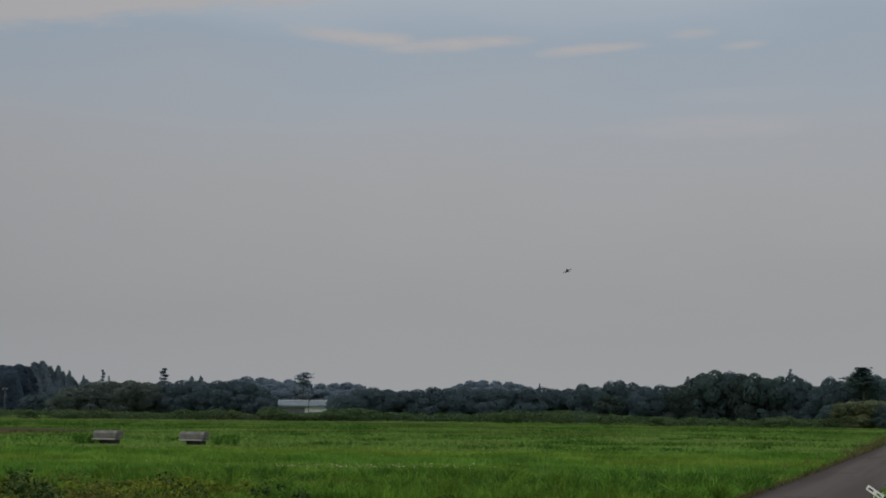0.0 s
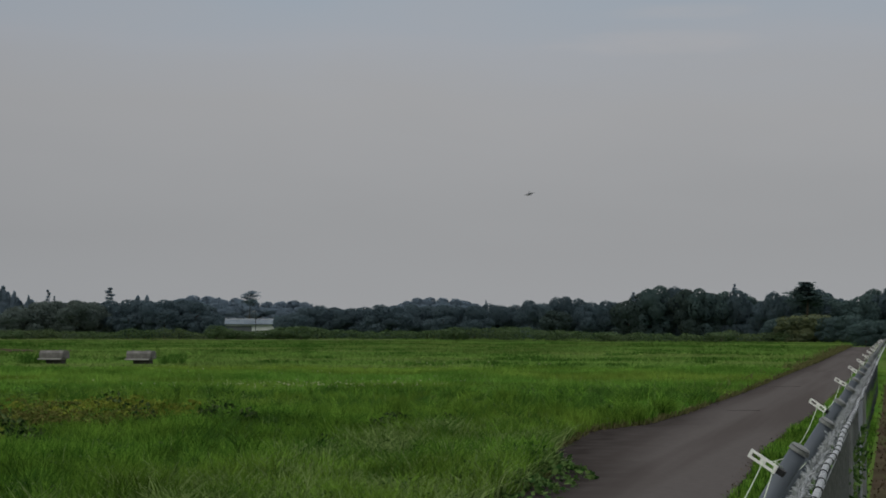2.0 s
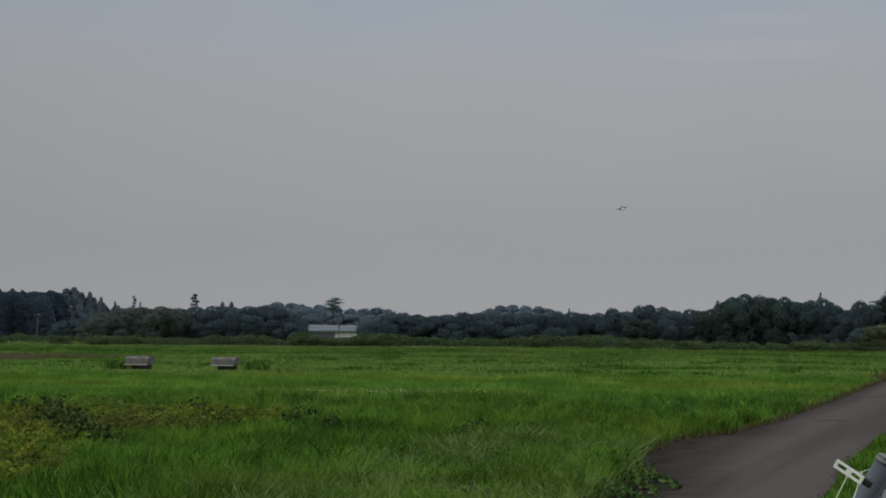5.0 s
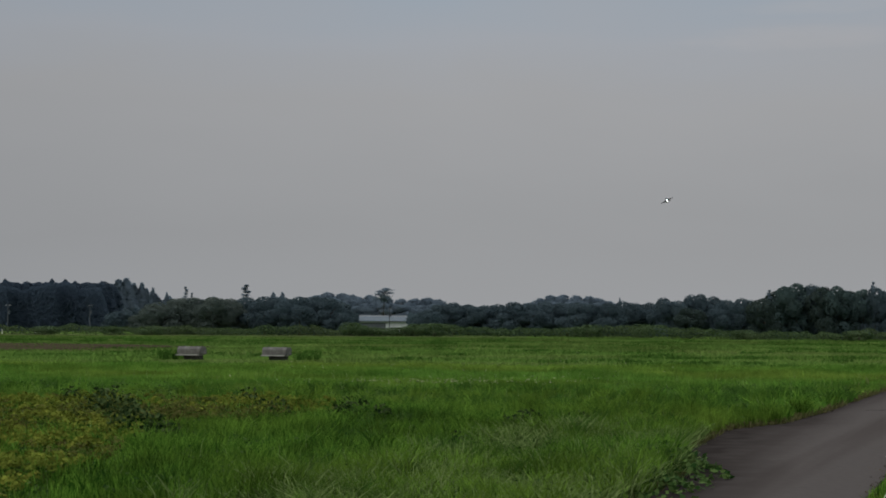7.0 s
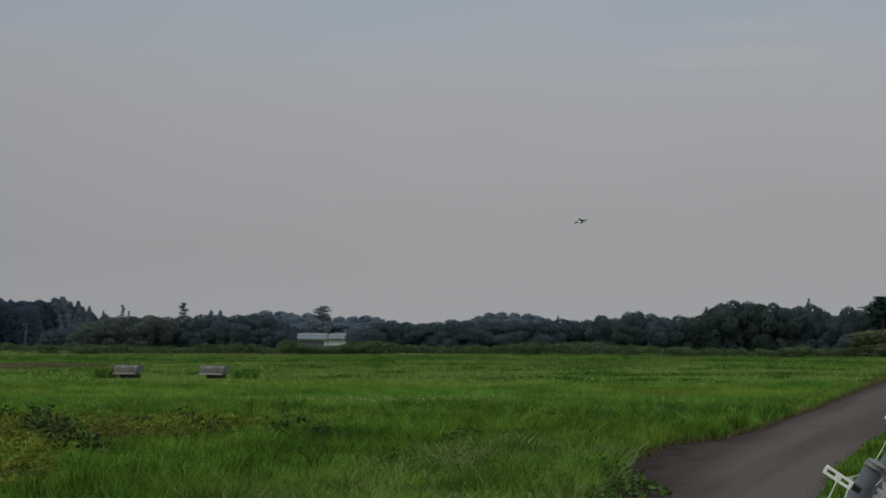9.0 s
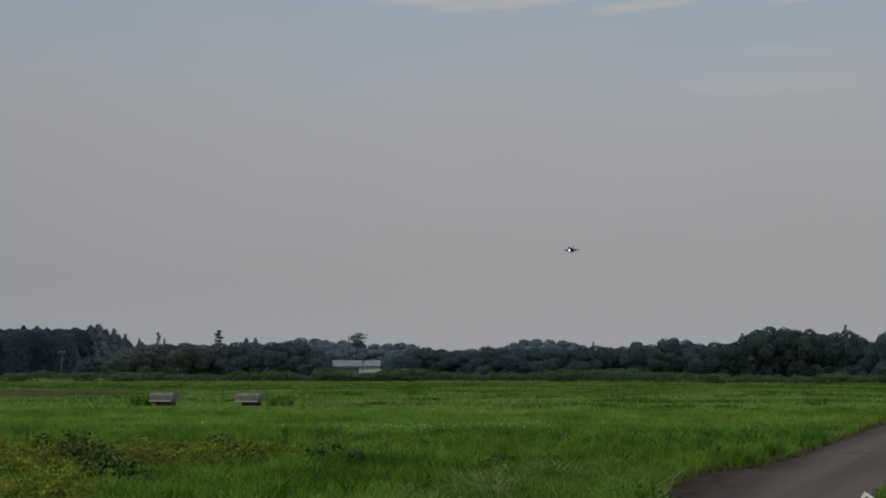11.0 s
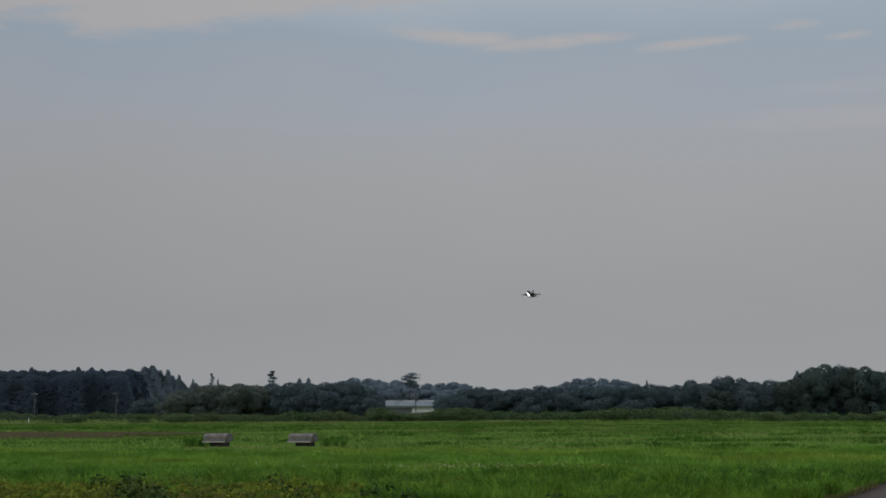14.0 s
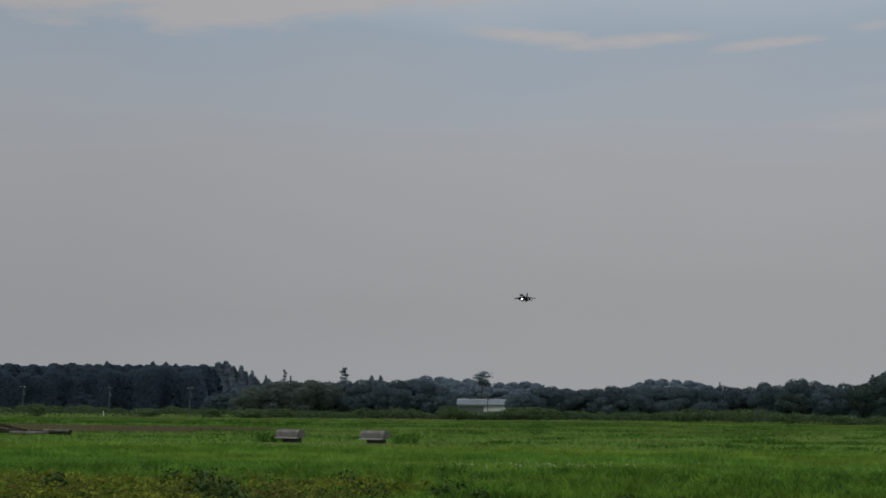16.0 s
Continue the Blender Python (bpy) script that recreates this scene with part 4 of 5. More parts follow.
# ---- far building, poles, blocks, timber ----
def build_warehouse():
    house = empty("warehouse", pose(*spot(548, 600), 0))
    bm = bmesh.new()
    box(bm, 0, 6, 1.85, 25.0, 11, 3.7)
    part("wall", bm, WALL, house)
    bm = bmesh.new()
    box(bm, -6.2, 0.42, 1.85, 12.4, 0.14, 2.5)
    part("sliding_door", bm, GLASS_DARK, house, "dark grey sliding door")
    bm = bmesh.new()
    for y0, z0, y1, z1 in ((-0.6, 3.68, 6, 5.35), (6, 5.35, 12.6, 3.68)):
        bm.faces.new([bm.verts.new(p) for p in ((-13.0, y0, z0), (12.9, y0, z0), (12.9, y1, z1), (-13.0, y1, z1))])
    bmesh.ops.solidify(bm, geom=bm.faces[:], thickness=0.12)
    roof = part("roof", bm, ROOF, house, "pale blue-grey metal roof")
    for k in range(19):
        bm = bmesh.new()
        rod(bm, (-12.6 + k * 1.4, -0.6, 3.8), (-12.6 + k * 1.4, 5.95, 5.46), 0.05, 0.05, 5)
        part("roof_seam", bm, ROOF, roof)
    bm = bmesh.new()
    box(bm, 0, 6, 5.47, 25.8, 0.5, 0.2)
    part("ridge_cap", bm, WALL, roof, "white ridge cap")
    bm = bmesh.new()
    box(bm, 0, -0.7, 3.62, 25.8, 0.16, 0.2)
    part("eave", bm, STEEL, house)
    tagged(house, "long white warehouse with a pale low-pitched metal roof", "building")


def build_poles():
    first = None
    for u, top, d in ((-289, 576, 470), (-129, 579, 470), (19, 580, 470), (555, 594, 520)):
        x, y = spot(u, d)
        if first is None:
            first = empty("utility_pole", pose(x, y, 0))
            bm = bmesh.new()
            rod(bm, (0, 0, -0.2), (0, 0, 7.6), 0.14, 0.10, 10)
            part("pole", bm, STEEL, first)
            bm = bmesh.new()
            box(bm, 0, 0, 7.1, 1.6, 0.09, 0.09)
            part("crossarm", bm, STEEL, first)
            bm = bmesh.new()
            rod(bm, (0.28, 0, 5.0), (0.28, 0, 5.8), 0.22, 0.22, 10)
            part("transformer", bm, STEEL, first)
            for k in (-0.7, -0.35, 0.35, 0.7):
                bm = bmesh.new()
                rod(bm, (k, 0, 7.14), (k, 0, 7.32), 0.05, 0.03, 6)
                part("insulator", bm, PLASTIC, first)
            tagged(first, "grey concrete utility pole before the dark wood", "utility pole", "utility poles along the wood")
        else:
            copy_thing(first, pose(x, y, 0, 0, 0, 8))
    marker = None
    for u, d in ((-139, 384), (-79, 388)):
        x, y = spot(u, d)
        if marker is None:
            bm = bmesh.new()
            rod(bm, (0, 0, -0.1), (0, 0, 1.25), 0.06, 0.06, 8)
            bmesh.ops.create_uvsphere(bm, u_segments=8, v_segments=5, radius=0.06, matrix=Matrix.Translation((0, 0, 1.25)))
            marker = tagged(part("marker_post", bm, PLASTIC), "white marker post at the far edge of the meadow", "post", "white marker posts")
            marker.matrix_basis = pose(x, y, 0)
        else:
            copy_thing(marker, pose(x, y, 0))


def concrete_block(m, label):
    """A hollow concrete cover with chamfered upper edges on a darker plinth."""
    thing = empty("concrete_block", m)
    bm = bmesh.new()
    section = [(-0.55, 0.32), (-0.55, 0.74), (-0.38, 0.92), (0.38, 0.92), (0.55, 0.74), (0.55, 0.32)]
    a = [bm.verts.new((-1.0, y, z)) for y, z in section]
    b = [bm.verts.new((1.0, y, z)) for y, z in section]
    bm.faces.new(a[::-1])
    bm.faces.new(b)
    for k in range(6):
        bm.faces.new((a[k], a[(k + 1) % 6], b[(k + 1) % 6], b[k]))
    bmesh.ops.recalc_face_normals(bm, faces=bm.faces)
    bmesh.ops.bevel(bm, geom=bm.edges[:], offset=0.03, segments=2, affect="EDGES")
    part("cover", bm, CONCRETE, thing)
    bm = bmesh.new()
    box(bm, 0.12, 0.05, 0.05, 1.3, 0.75, 0.5, bevel=0.02)
    part("plinth", bm, CONCRETE_DARK, thing, "concrete plinth, coloured dark for the shade under its cover")
    bm = bmesh.new()
    box(bm, -0.1, -0.2, 0.29, 1.95, 0.9, 0.1, bevel=0.01)
    part("ledge", bm, LEDGE, thing, "pale bare concrete ledge")
    for k in (-0.6, 0.6):
        bm = bmesh.new()
        tube(bm, [(k - 0.07, -0.2, 0.9), (k - 0.05, -0.2, 0.96), (k + 0.05, -0.2, 0.96), (k + 0.07, -0.2, 0.9)], 0.018, 6)
        part("lifting_loop", bm, STEEL, thing)
    return tagged(thing, label, "concrete block", "concrete blocks in the meadow")


def build_timber():
    rng = random.Random(8)
    x0, y0 = -52.4, 158.0
    for k, (dx, dy, length, turn, z, w, mat, label) in enumerate([
            (-2.2, 0.0, 3.4, 20, 0.35, 0.42, WOOD_DARK, "dark rotten log lying in the grass"), (-1.6, 0.6, 2.8, -12, 0.62, 0.3, WOOD_DARK, "dark rotten log propped on another"),
            (0.2, -0.4, 3.6, 4, 0.22, 0.26, WOOD_PALE, "bleached pale plank lying in the grass"), (2.0, 0.2, 3.8, -3, 0.28, 0.45, WOOD_DARK, "long dark timber baulk lying in the grass"),
            (2.6, -0.3, 2.4, 3, 0.42, 0.2, WOOD_PALE, "bleached plank on top of a timber"), (-3.6, 0.3, 2.4, 65, 0.4, 0.36, WOOD_DARK, "dark rotten log lying in the grass")]):
        bm = bmesh.new()
        box(bm, 0, 0, 0, length, w, w * 0.9, bevel=0.05)
        bmesh.ops.subdivide_edges(bm, edges=[e for e in bm.edges if e.calc_length() > 1], cuts=4)
        for v in bm.verts:
            v.co += Vector((0, rng.uniform(-1, 1), rng.uniform(-1, 1))) * 0.035
        ob = tagged(part("timber", bm, mat), label, "timber", "heap of old timber")
        ob.matrix_basis = pose(x0 + dx, y0 + dy, z, 0, -turn if k == 1 else 0, turn * 0.6)


build_warehouse()
build_poles()
concrete_block(pose(*spot(203, 138), 0.07, 0, 0, -17), "grey weathered concrete block on a dark plinth, grown round by grass")
concrete_block(pose(*spot(355, 137.5), 0.05, 0, 0, -15), "grey weathered concrete block with a pale lower ledge")
build_timber()


# ---- fence ----
ALONG, LEFT = Vector((0.2723, 0.9622, 0)), Vector((-0.9622, 0.2723, 0))
FENCE = Matrix(((ALONG.x, LEFT.x, 0, 0), (ALONG.y, LEFT.y, 0, 0), (0, 0, 1, 0), (0, 0, 0, 1)))  # x along the fence, y towards the road
MESH_SIDE, MESH_TOP, CAP_SIDE, CAP_TOP, POST_SIDE, BEND = 0.25, 2.285, 0.325, 2.325, 0.655, 1.80
POSTS = [-3.0, -0.5, 2.0, 4.5, 7.05] + [9.0 + 2.5 * k for k in range(28)]


def build_fence():
    rng = random.Random(21)
    fence = empty("fence", FENCE)
    bend = Vector((0, POST_SIDE, BEND))
    cap = Vector((0, CAP_SIDE, CAP_TOP))
    way = (cap - bend).normalized()
    bm = bmesh.new()
    tube(bm, [(0, POST_SIDE, -0.3), (0, POST_SIDE, BEND - 0.12), bend + way * 0.03, cap], 0.037, 18)
    post0 = part("post", bm, STEEL, fence, smooth=True)
    bm = bmesh.new()
    bmesh.ops.create_cone(bm, cap_ends=True, segments=20, radius1=0.042, radius2=0.042, depth=0.014, matrix=Matrix.Translation(cap + way * 0.012) @ way.to_track_quat("Z", "Y").to_matrix().to_4x4())
    bmesh.ops.create_uvsphere(bm, u_segments=14, v_segments=6, radius=0.040, matrix=Matrix.Translation(cap + way * 0.024) @ way.to_track_quat("Z", "Y").to_matrix().to_4x4() @ Matrix.Diagonal((1, 1, 0.32, 1)))
    cap0 = part("post_cap", bm, CAP, post0, "pale cast cap")
    bm = bmesh.new()
    tube(bm, [(0, MESH_SIDE, -0.2), (0, MESH_SIDE, MESH_TOP - 0.02)], 0.027, 10)
    stay0 = part("mesh_upright", bm, CAP, fence)
    stay0.location.x = 10.35
    for k, s in enumerate(POSTS):
        if k == 0:
            post0.location.x = s
            continue
        p = post0.copy()
        scene.collection.objects.link(p)
        p.location.x = s
        p.rotation_euler = (-0.015 if s == 7.05 else rng.uniform(-0.006, 0.006), rng.uniform(-0.008, 0.008), 0)
        c = cap0.copy()
        scene.collection.objects.link(c)
        c.parent = p
    st = stay0.copy()
    scene.collection.objects.link(st)
    st.location.x = 15.35
    # chain-link: zigzag wires in one upright sheet
    bm = bmesh.new()
    pitch, gauge = 0.07, 0.0032
    verts, faces = [], []
    rows = int((MESH_TOP - 0.05) / pitch)
    for sign in (1, -1):
        k = -rows
        while k * pitch < 19.3 - rows * pitch:
            s0 = -4.0 + k * pitch
            a, b = (s0, 0.05), (s0 + rows * pitch, 0.05 + rows * pitch)
            if sign < 0:
                a, b = (s0 + rows * pitch, 0.05), (s0, 0.05 + rows * pitch)
            o = len(verts)
            y = MESH_SIDE + sign * 0.002
            for dx, dy in ((-gauge, 0), (0, gauge), (gauge, 0), (0, -gauge)):
                verts.append((a[0] + dx, y + dy, a[1]))
            for dx, dy in ((-gauge, 0), (0, gauge), (gauge, 0), (0, -gauge)):
                verts.append((b[0] + dx, y + dy, b[1]))
            for j in range(4):
                faces.append((o + j, o + (j + 1) % 4, o + 4 + (j + 1) % 4, o + 4 + j))
            k += 1
    bm.free()
    tagged(raw("chain_link", verts, faces, WIRE, fence, "galvanised chain-link mesh"), kind="stuff")
    # sensor conduit with rings and ties along the top edge
    bm = bmesh.new()
    s = -4.0
    pts, radii = [], []
    while s < 60:
        for ds, r in ((0.0, 0.0135), (0.012, 0.0135), (0.0135, 0.0122), (0.0185, 0.0122), (0.02, 0.0135)):
            pts.append((s + ds, MESH_SIDE - 0.01 + 0.004 * math.sin(s * 3), MESH_TOP + 0.006 * math.sin(s * 2.1)))
            radii.append(r)
        s += 0.0215 if 3.5 < s < 20 else 0.4
    tube(bm, pts, radii, 8)
    part("conduit", bm, CONDUIT, fence, "pale ribbed sensor conduit")
    tie0 = None
    for k in range(70):
        s = 4.0 + 0.31 * k
        if tie0 is None:
            bm = bmesh.new()
            rod(bm, (-0.008, 0, 0), (0.008, 0, 0), 0.0165, 0.0165, 10)
            tie0 = part("cable_tie", bm, BLACK, fence)
        t = tie0 if k == 0 else tie0.copy()
        if k:
            scene.collection.objects.link(t)
        t.location = (s, MESH_SIDE - 0.01 + 0.004 * math.sin(s * 3), MESH_TOP + 0.006 * math.sin(s * 2.1))
    # three strands of barbed wire on the arms
    for lift, side in ((0.30, 0.02), (0.62, 0.03), (0.95, 0.035)):
        base = bend + (cap - bend) * lift + Vector((0, -0.05, -0.03))
        bm = bmesh.new()
        s = -4.0
        while s < 46:
            z = base.z + 0.012 * math.sin(s * 2.7 + lift * 9)
            rod(bm, (s, base.y, z), (s + 0.12, base.y, base.z + 0.012 * math.sin((s + 0.12) * 2.7 + lift * 9)), 0.0028, 0.0028, 5, False)
            if s < 26:
                for j in range(4):
                    a = rng.uniform(0, 6.283)
                    d = Vector((rng.uniform(-0.6, 0.6), math.cos(a), math.sin(a))).normalized() * 0.034
                    p = Vector((s + rng.uniform(-0.01, 0.01), base.y, z))
                    rod(bm, p - d, p + d, 0.0022, 0.001, 4, False)
            s += 0.11
        part("barbed_wire", bm, WIRE, fence)
    # tangle of barbed wire lying between caps and conduit
    bm = bmesh.new()
    s = 4.0
    while s < 30:
        c = Vector((s, 0.285 + rng.uniform(-0.012, 0.012), MESH_TOP + 0.0 + rng.uniform(-0.012, 0.012)))
        for j in range(2):
            d = Vector((rng.uniform(-1, 1), rng.uniform(-1, 1), rng.uniform(-0.8, 1))).normalized() * rng.uniform(0.018, 0.036)
            rod(bm, c - d, c + d, 0.0026, 0.0012, 4, False)
        s += 0.12
    part("barbed_tangle", bm, CONDUIT, fence, "tangled barbed wire")
    # slotted insulator plates on every second post, with two slack cords
    plate_dir = Vector((0, way.z, -way.y)).normalized()
    anchors = []
    plate0 = None
    for s in [-3.0, 2.0, 6.65] + POSTS[6::2]:
        mid = Vector((s - 0.03, 0.46, 2.32))
        if plate0 is None:
            bm = bmesh.new()
            for o in (-0.0115, 0.0115):
                box(bm, 0, 0, o, 0.006, 0.116, 0.009)
            for o in (-0.053, -0.006, 0.006, 0.053):
                box(bm, 0, o, 0, 0.0055, 0.011, 0.0135)
            plate0 = part("insulator_plate", bm, PLASTIC, fence, "white slotted plastic bracket")
            bm = bmesh.new()
            box(bm, 0.012, -0.07, 0, 0.025, 0.035, 0.022)
            part("clamp", bm, BLACK, plate0)
            plate = plate0
        else:
            plate = plate0.copy()
            scene.collection.objects.link(plate)
            for ch in plate0.children:
                c = ch.copy()
                scene.collection.objects.link(c)
                c.parent = plate
        plate.location = mid
        plate.rotation_euler = (math.atan2(way.y, way.z) * -1 + rng.uniform(-0.05, 0.05), 0, rng.uniform(-0.25, 0.05))
        anchors.append(mid)
    for off, sag in ((0.0, 0.10), (-0.045, 0.17)):
        for a, b in zip(anchors[:11], anchors[1:12]):
            bm = bmesh.new()
            pts = []
            for j in range(17):
                f = j / 16
                p = a.lerp(b, f) + Vector((0, off, 0.0))
                p.z -= sag * 4 * f * (1 - f)
                pts.append(p)
            tube(bm, pts, 0.0019, 5)
            part("cord", bm, CORD, fence, "slack pale cord")
    tagged(fence, "galvanised chain-link perimeter fence with bent posts and barbed wire", "fence")
    # creeper on the mesh and rough growth at its foot
    g = np.random.default_rng(16)
    n = 6000
    s = 10.2 + 5.1 * g.random(n)
    z = 2.05 * g.random(n) ** 0.9
    keep = value_noise(s, z * 2, 0.8, 51) > 0.33
    s, z = s[keep], z[keep]
    local = np.stack([s, MESH_SIDE + 0.03 + g.normal(size=len(s)) * 0.03, z], 1)
    world = local @ np.array(FENCE.to_3x3()).T
    v, f = leaf_quads(g, world, 0.03 + 0.045 * g.random(len(world)), 0.0)
    tagged(raw("creeper", v, f, VINE), "green creeper growing over the chain-link", "creeper", kind="stuff")
    n = 9000
    s, d = g.uniform(20, 90, n), g.uniform(-4.0, 0.5, n)
    xy = np.stack([s, d], 1) @ np.array([[ALONG.x, ALONG.y], [LEFT.x, LEFT.y]])
    v, f = leaf_quads(g, np.column_stack([xy, 0.04 + 0.22 * g.random(n) ** 2]), 0.035 + 0.06 * g.random(n), 0.4)
    tagged(raw("withered_weeds", v, f, DEAD), "brown withered weeds on the soil outside the fence", "weeds", kind="stuff")
    n = 6000
    s, d = g.uniform(14, 110, n), g.uniform(-4.2, 0.1, n)
    keep = value_noise(s, d * 3, 3.0, 52) > 0.5
    s, d = s[keep], d[keep]
    xy = np.stack([s, d], 1) @ np.array([[ALONG.x, ALONG.y], [LEFT.x, LEFT.y]])
    blades("verge_grass", GRASS_DARK, g, xy[:, 0], xy[:, 1], 0.2 + 0.5 * g.random(len(s)), 0.03 + 0.03 * g.random(len(s)), 0.2 + 0.5 * g.random(len(s)), "rough dark grass outside the fence")


build_fence()


# ---- jet ----
def loft(bm, rings):
    made = [[bm.verts.new(p) for p in r] for r in rings]
    n = len(made[0])
    for a, b in zip(made, made[1:]):
        for j in range(n):
            bm.faces.new((a[j], a[(j + 1) % n], b[(j + 1) % n], b[j]))
    bm.faces.new(made[0][::-1])
    bm.faces.new(made[-1])
    bmesh.ops.recalc_face_normals(bm, faces=bm.faces)
    return bm


def oval(y, z, w, h, n=14):
    return [(w * math.cos(2 * math.pi * k / n), y, z + h * math.sin(2 * math.pi * k / n)) for k in range(n)]


def fin(bm, outline, thick):
    """A thin tapered surface from its outline of four corners, given with the way across it."""
    (p0, p1, p2, p3), across = outline
    n = Vector(across).normalized()
    rings = []
    for a, b, t in ((p0, p1, thick), (p3, p2, thick * 0.4)):
        a, b = Vector(a), Vector(b)
        rings.append([a, a.lerp(b, 0.35) + n * t / 2, b, a.lerp(b, 0.35) - n * t / 2])
    return loft(bm, rings)


def build_jet():
    """Nose to +y, up +z, about 15.5 m long and 11.1 m across."""
    jet = empty("fighter_jet")
    bm = bmesh.new()
    loft(bm, [oval(8.0, 0.05, 0.05, 0.05), oval(7.0, 0.08, 0.33, 0.32), oval(5.6, 0.12, 0.58, 0.55), oval(4.0, 0.15, 0.75, 0.72), oval(2.0, 0.12, 0.85, 0.8), oval(0.0, 0.1, 0.95, 0.8), oval(-3.0, 0.1, 0.95, 0.78), oval(-6.0, 0.12, 0.75, 0.68), oval(-7.4, 0.12, 0.52, 0.52)])
    part("fuselage", bm, JET, jet, smooth=True)
    bm = bmesh.new()
    loft(bm, [oval(5.2, 0.62, 0.1, 0.06), oval(4.5, 0.78, 0.36, 0.34), oval(3.5, 0.85, 0.42, 0.46), oval(2.4, 0.8, 0.38, 0.38), oval(1.2, 0.72, 0.2, 0.2)])
    part("canopy", bm, CANOPY, jet, "smoked glass canopy", smooth=True)
    bm = bmesh.new()
    loft(bm, [oval(3.3, -0.72, 0.62, 0.36), oval(2.4, -0.72, 0.68, 0.42), oval(0.0, -0.55, 0.75, 0.4), oval(-3.0, -0.35, 0.6, 0.3)])
    part("air_intake", bm, JET, jet, smooth=True)
    bm = bmesh.new()
    loft(bm, [oval(-7.3, 0.12, 0.5, 0.5), oval(-8.1, 0.12, 0.4, 0.4)])
    part("exhaust_nozzle", bm, TYRE, jet, smooth=True)
    for s in (-1, 1):
        bm = bmesh.new()
        fin(bm, (((s * 0.7, 2.2, 0.1), (s * 0.7, -3.6, 0.1), (s * 5.5, -3.0, 0.02), (s * 5.5, -1.6, 0.02)), (0, 0, 1)), 0.26)
        wing = part("wing", bm, JET, jet)
        bm = bmesh.new()
        loft(bm, [oval(-0.6, 0.0, 0.03, 0.03, 8), oval(-1.0, 0.0, 0.09, 0.09, 8), oval(-3.6, 0.0, 0.09, 0.09, 8)])
        rail = part("wingtip_rail", bm, JET, wing)
        rail.location = (s * 5.55, 0, 0.02)
        bm = bmesh.new()
        loft(bm, [oval(1.6, -0.55, 0.04, 0.04, 10), oval(0.6, -0.6, 0.28, 0.28, 10), oval(-2.4, -0.6, 0.28, 0.28, 10), oval(-3.8, -0.55, 0.05, 0.05, 10)])
        tank = part("drop_tank", bm, JET, wing)
        tank.location = (s * 2.7, 0, 0)
        bm = bmesh.new()
        fin(bm, (((s * 0.7, -4.9, 0.05), (s * 0.7, -7.4, 0.05), (s * 2.9, -7.7, -0.25), (s * 2.9, -6.7, -0.25)), (0, 0, 1)), 0.16)
        part("tailplane", bm, JET, jet)
        bm = bmesh.new()
        fin(bm, (((s * 0.45, -5.2, -0.45), (s * 0.45, -6.4, -0.45), (s * 0.75, -6.5, -1.15), (s * 0.75, -5.8, -1.15)), (1, 0, 0)), 0.08)
        part("ventral_fin", bm, JET, jet)
        bm = bmesh.new()
        rod(bm, (s * 0.6, -0.6, -0.8), (s * 1.15, -0.7, -1.7), 0.09, 0.07, 8)
        gear = part("main_gear", bm, CAP, jet, "white landing gear leg")
        bm = bmesh.new()
        rod(bm, (s * 1.05, -0.7, -1.75), (s * 1.3, -0.7, -1.75), 0.34, 0.34, 14)
        part("wheel", bm, TYRE, gear)
        bm = bmesh.new()
        box(bm, s * 0.95, -0.4, -1.05, 0.04, 0.9, 0.5, bevel=0.01)
        part("gear_door", bm, JET, gear)
    bm = bmesh.new()
    fin(bm, (((0, -3.6, 0.7), (0, -7.0, 0.7), (0, -7.9, 3.9), (0, -6.3, 3.9)), (1, 0, 0)), 0.2)
    part("tail_fin", bm, JET, jet)
    bm = bmesh.new()
    rod(bm, (0, 2.6, -1.0), (0, 2.7, -1.8), 0.07, 0.06, 8)
    nose = part("nose_gear", bm, CAP, jet, "white nose gear leg")
    bm = bmesh.new()
    rod(bm, (-0.1, 2.7, -1.85), (0.1, 2.7, -1.85), 0.27, 0.27, 14)
    part("wheel", bm, TYRE, nose)
    bm = bmesh.new()
    bmesh.ops.create_uvsphere(bm, u_segments=12, v_segments=8, radius=0.23, matrix=Matrix.Translation((0.0, 3.45, -1.35)) @ Matrix.Diagonal((1, 0.5, 1, 1)))
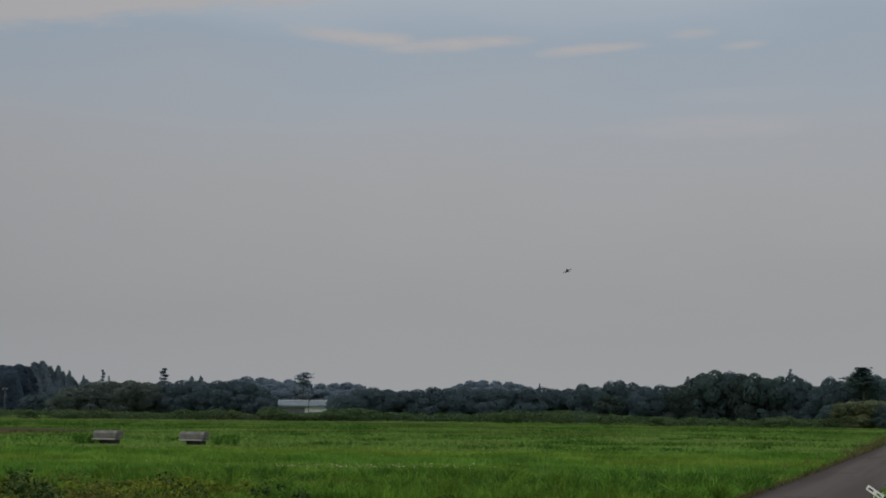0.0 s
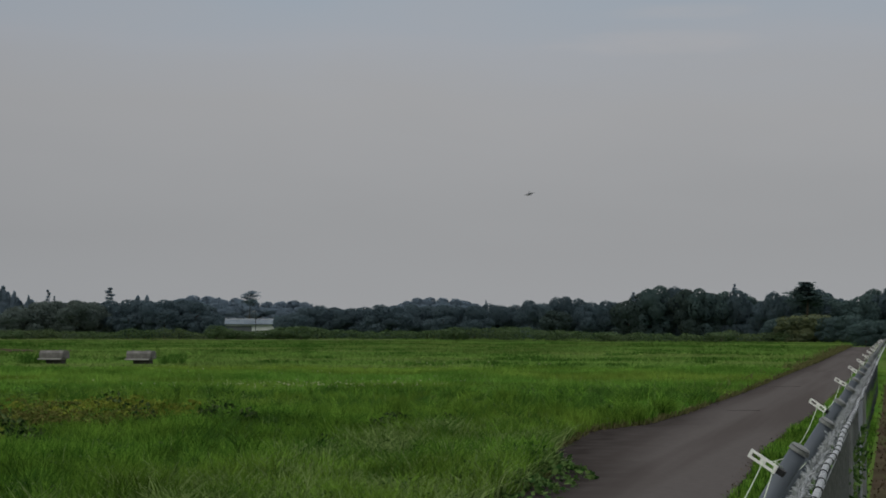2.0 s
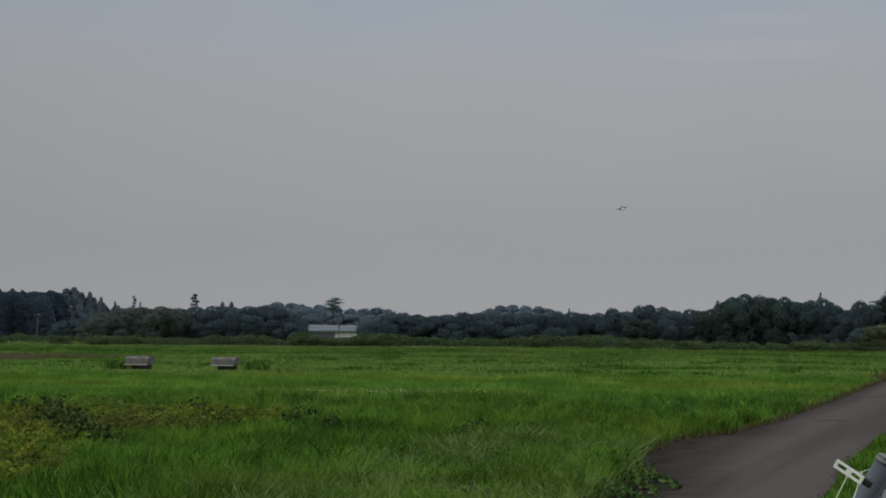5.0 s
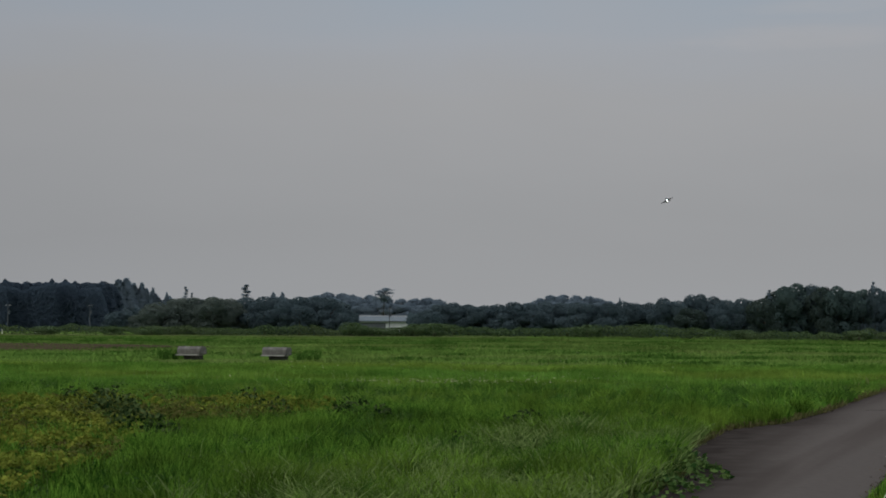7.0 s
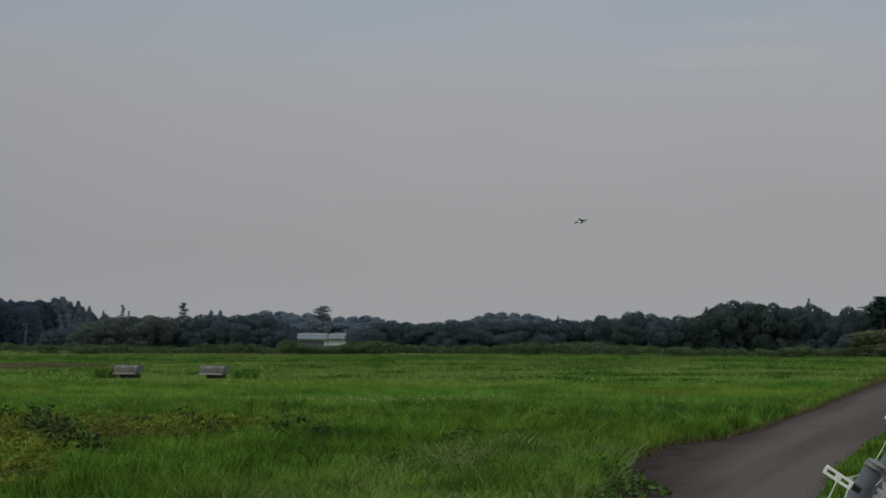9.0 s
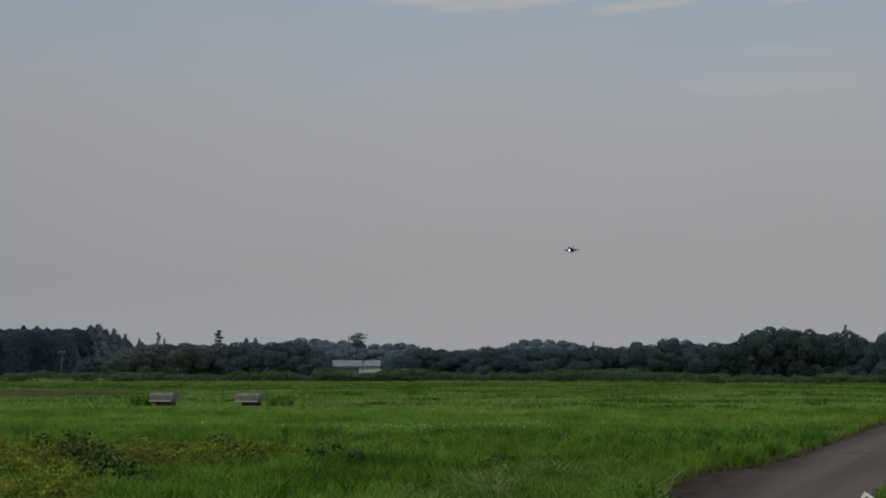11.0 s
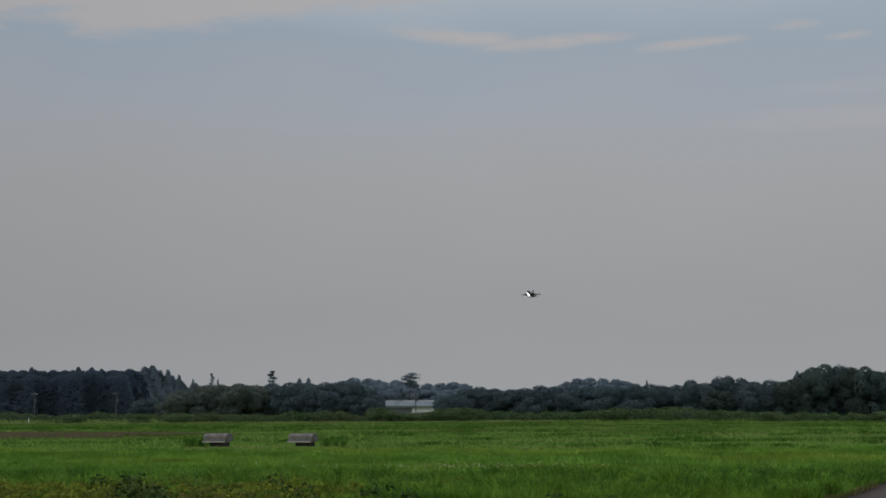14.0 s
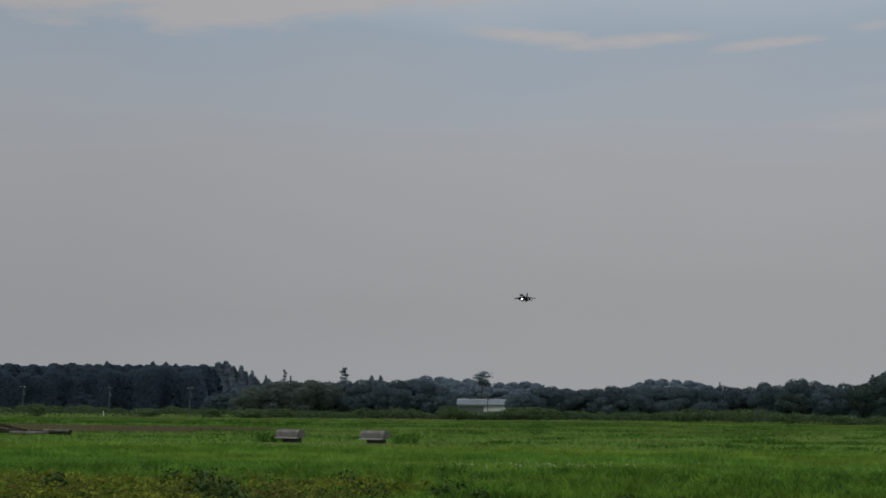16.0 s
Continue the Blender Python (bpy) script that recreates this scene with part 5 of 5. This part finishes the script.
    part("landing_light", bm, LAMP, nose, "bright white landing light")
    return tagged(jet, "dark blue-grey fighter jet on approach, gear down, light on", "aircraft")


def jet_rows():
    rows = []
    for t, az, el, bank, nose in JET_PATH:
        far = 930 + 71 * (16 - t)
        e = radians(el)
        rows.append((t, far * math.sin(radians(az)) * math.cos(e), far * math.cos(radians(az)) * math.cos(e), EYE + far * math.sin(e), bank, nose))
    return rows


# seconds, bearing, height over the horizon, bank to its right, turn of the nose from the sight line
JET_PATH = [
    (0.0, 4.044, 4.429, 24, 6), (0.5, 4.203, 4.408, 26, 5), (1.0, 4.336, 4.35, 24, 3), (1.5, 4.468, 4.298, 20, 1), (2.0, 4.558, 4.232, 15, 0), (2.5, 4.659, 4.181, 9, 0), (3.0, 4.70, 4.12, 5, 0), (3.5, 4.74, 4.083, 4, 0),
    (4.7, 4.82, 4.03, 12, 2), (6.0, 4.795, 3.988, 22, 5), (6.5, 4.73, 3.96, 26, 7), (7.0, 4.652, 3.93, 28, 9), (7.5, 4.53, 3.915, 26, 11), (8.0, 4.37, 3.897, 22, 13), (9.2, 3.78, 3.82, 12, 17),
    (10.5, 2.92, 3.77, 4, 20), (11.0, 2.50, 3.77, 3, 21), (11.5, 2.07, 3.755, 3, 21), (12.0, 1.607, 3.735, 2, 22), (12.5, 1.14, 3.715, 2, 22), (13.0, 0.632, 3.675, 2, 22), (13.5, 0.112, 3.64, 2, 23), (14.0, -0.441, 3.605, 1, 23),
    (14.5, -1.009, 3.58, 1, 23), (15.0, -1.608, 3.535, 1, 24), (15.5, -2.266, 3.49, 1, 24), (16.0, -2.964, 3.475, 1, 24),
]
jet = build_jet()


def motions():
    rows = []
    for (t, x, y, z, bank, nose), (_, az, *_) in zip(jet_rows(), JET_PATH):
        heading = 180 - az - 0.62 * nose
        rows.append((t, Matrix.Translation((x, y, z)) @ pose(0, 0, 0, 0, 0, heading) @ pose(0, 0, 0, 8, 0, 0) @ pose(0, 0, 0, 0, bank, 0)))
    walk(jet, rows)


motions()
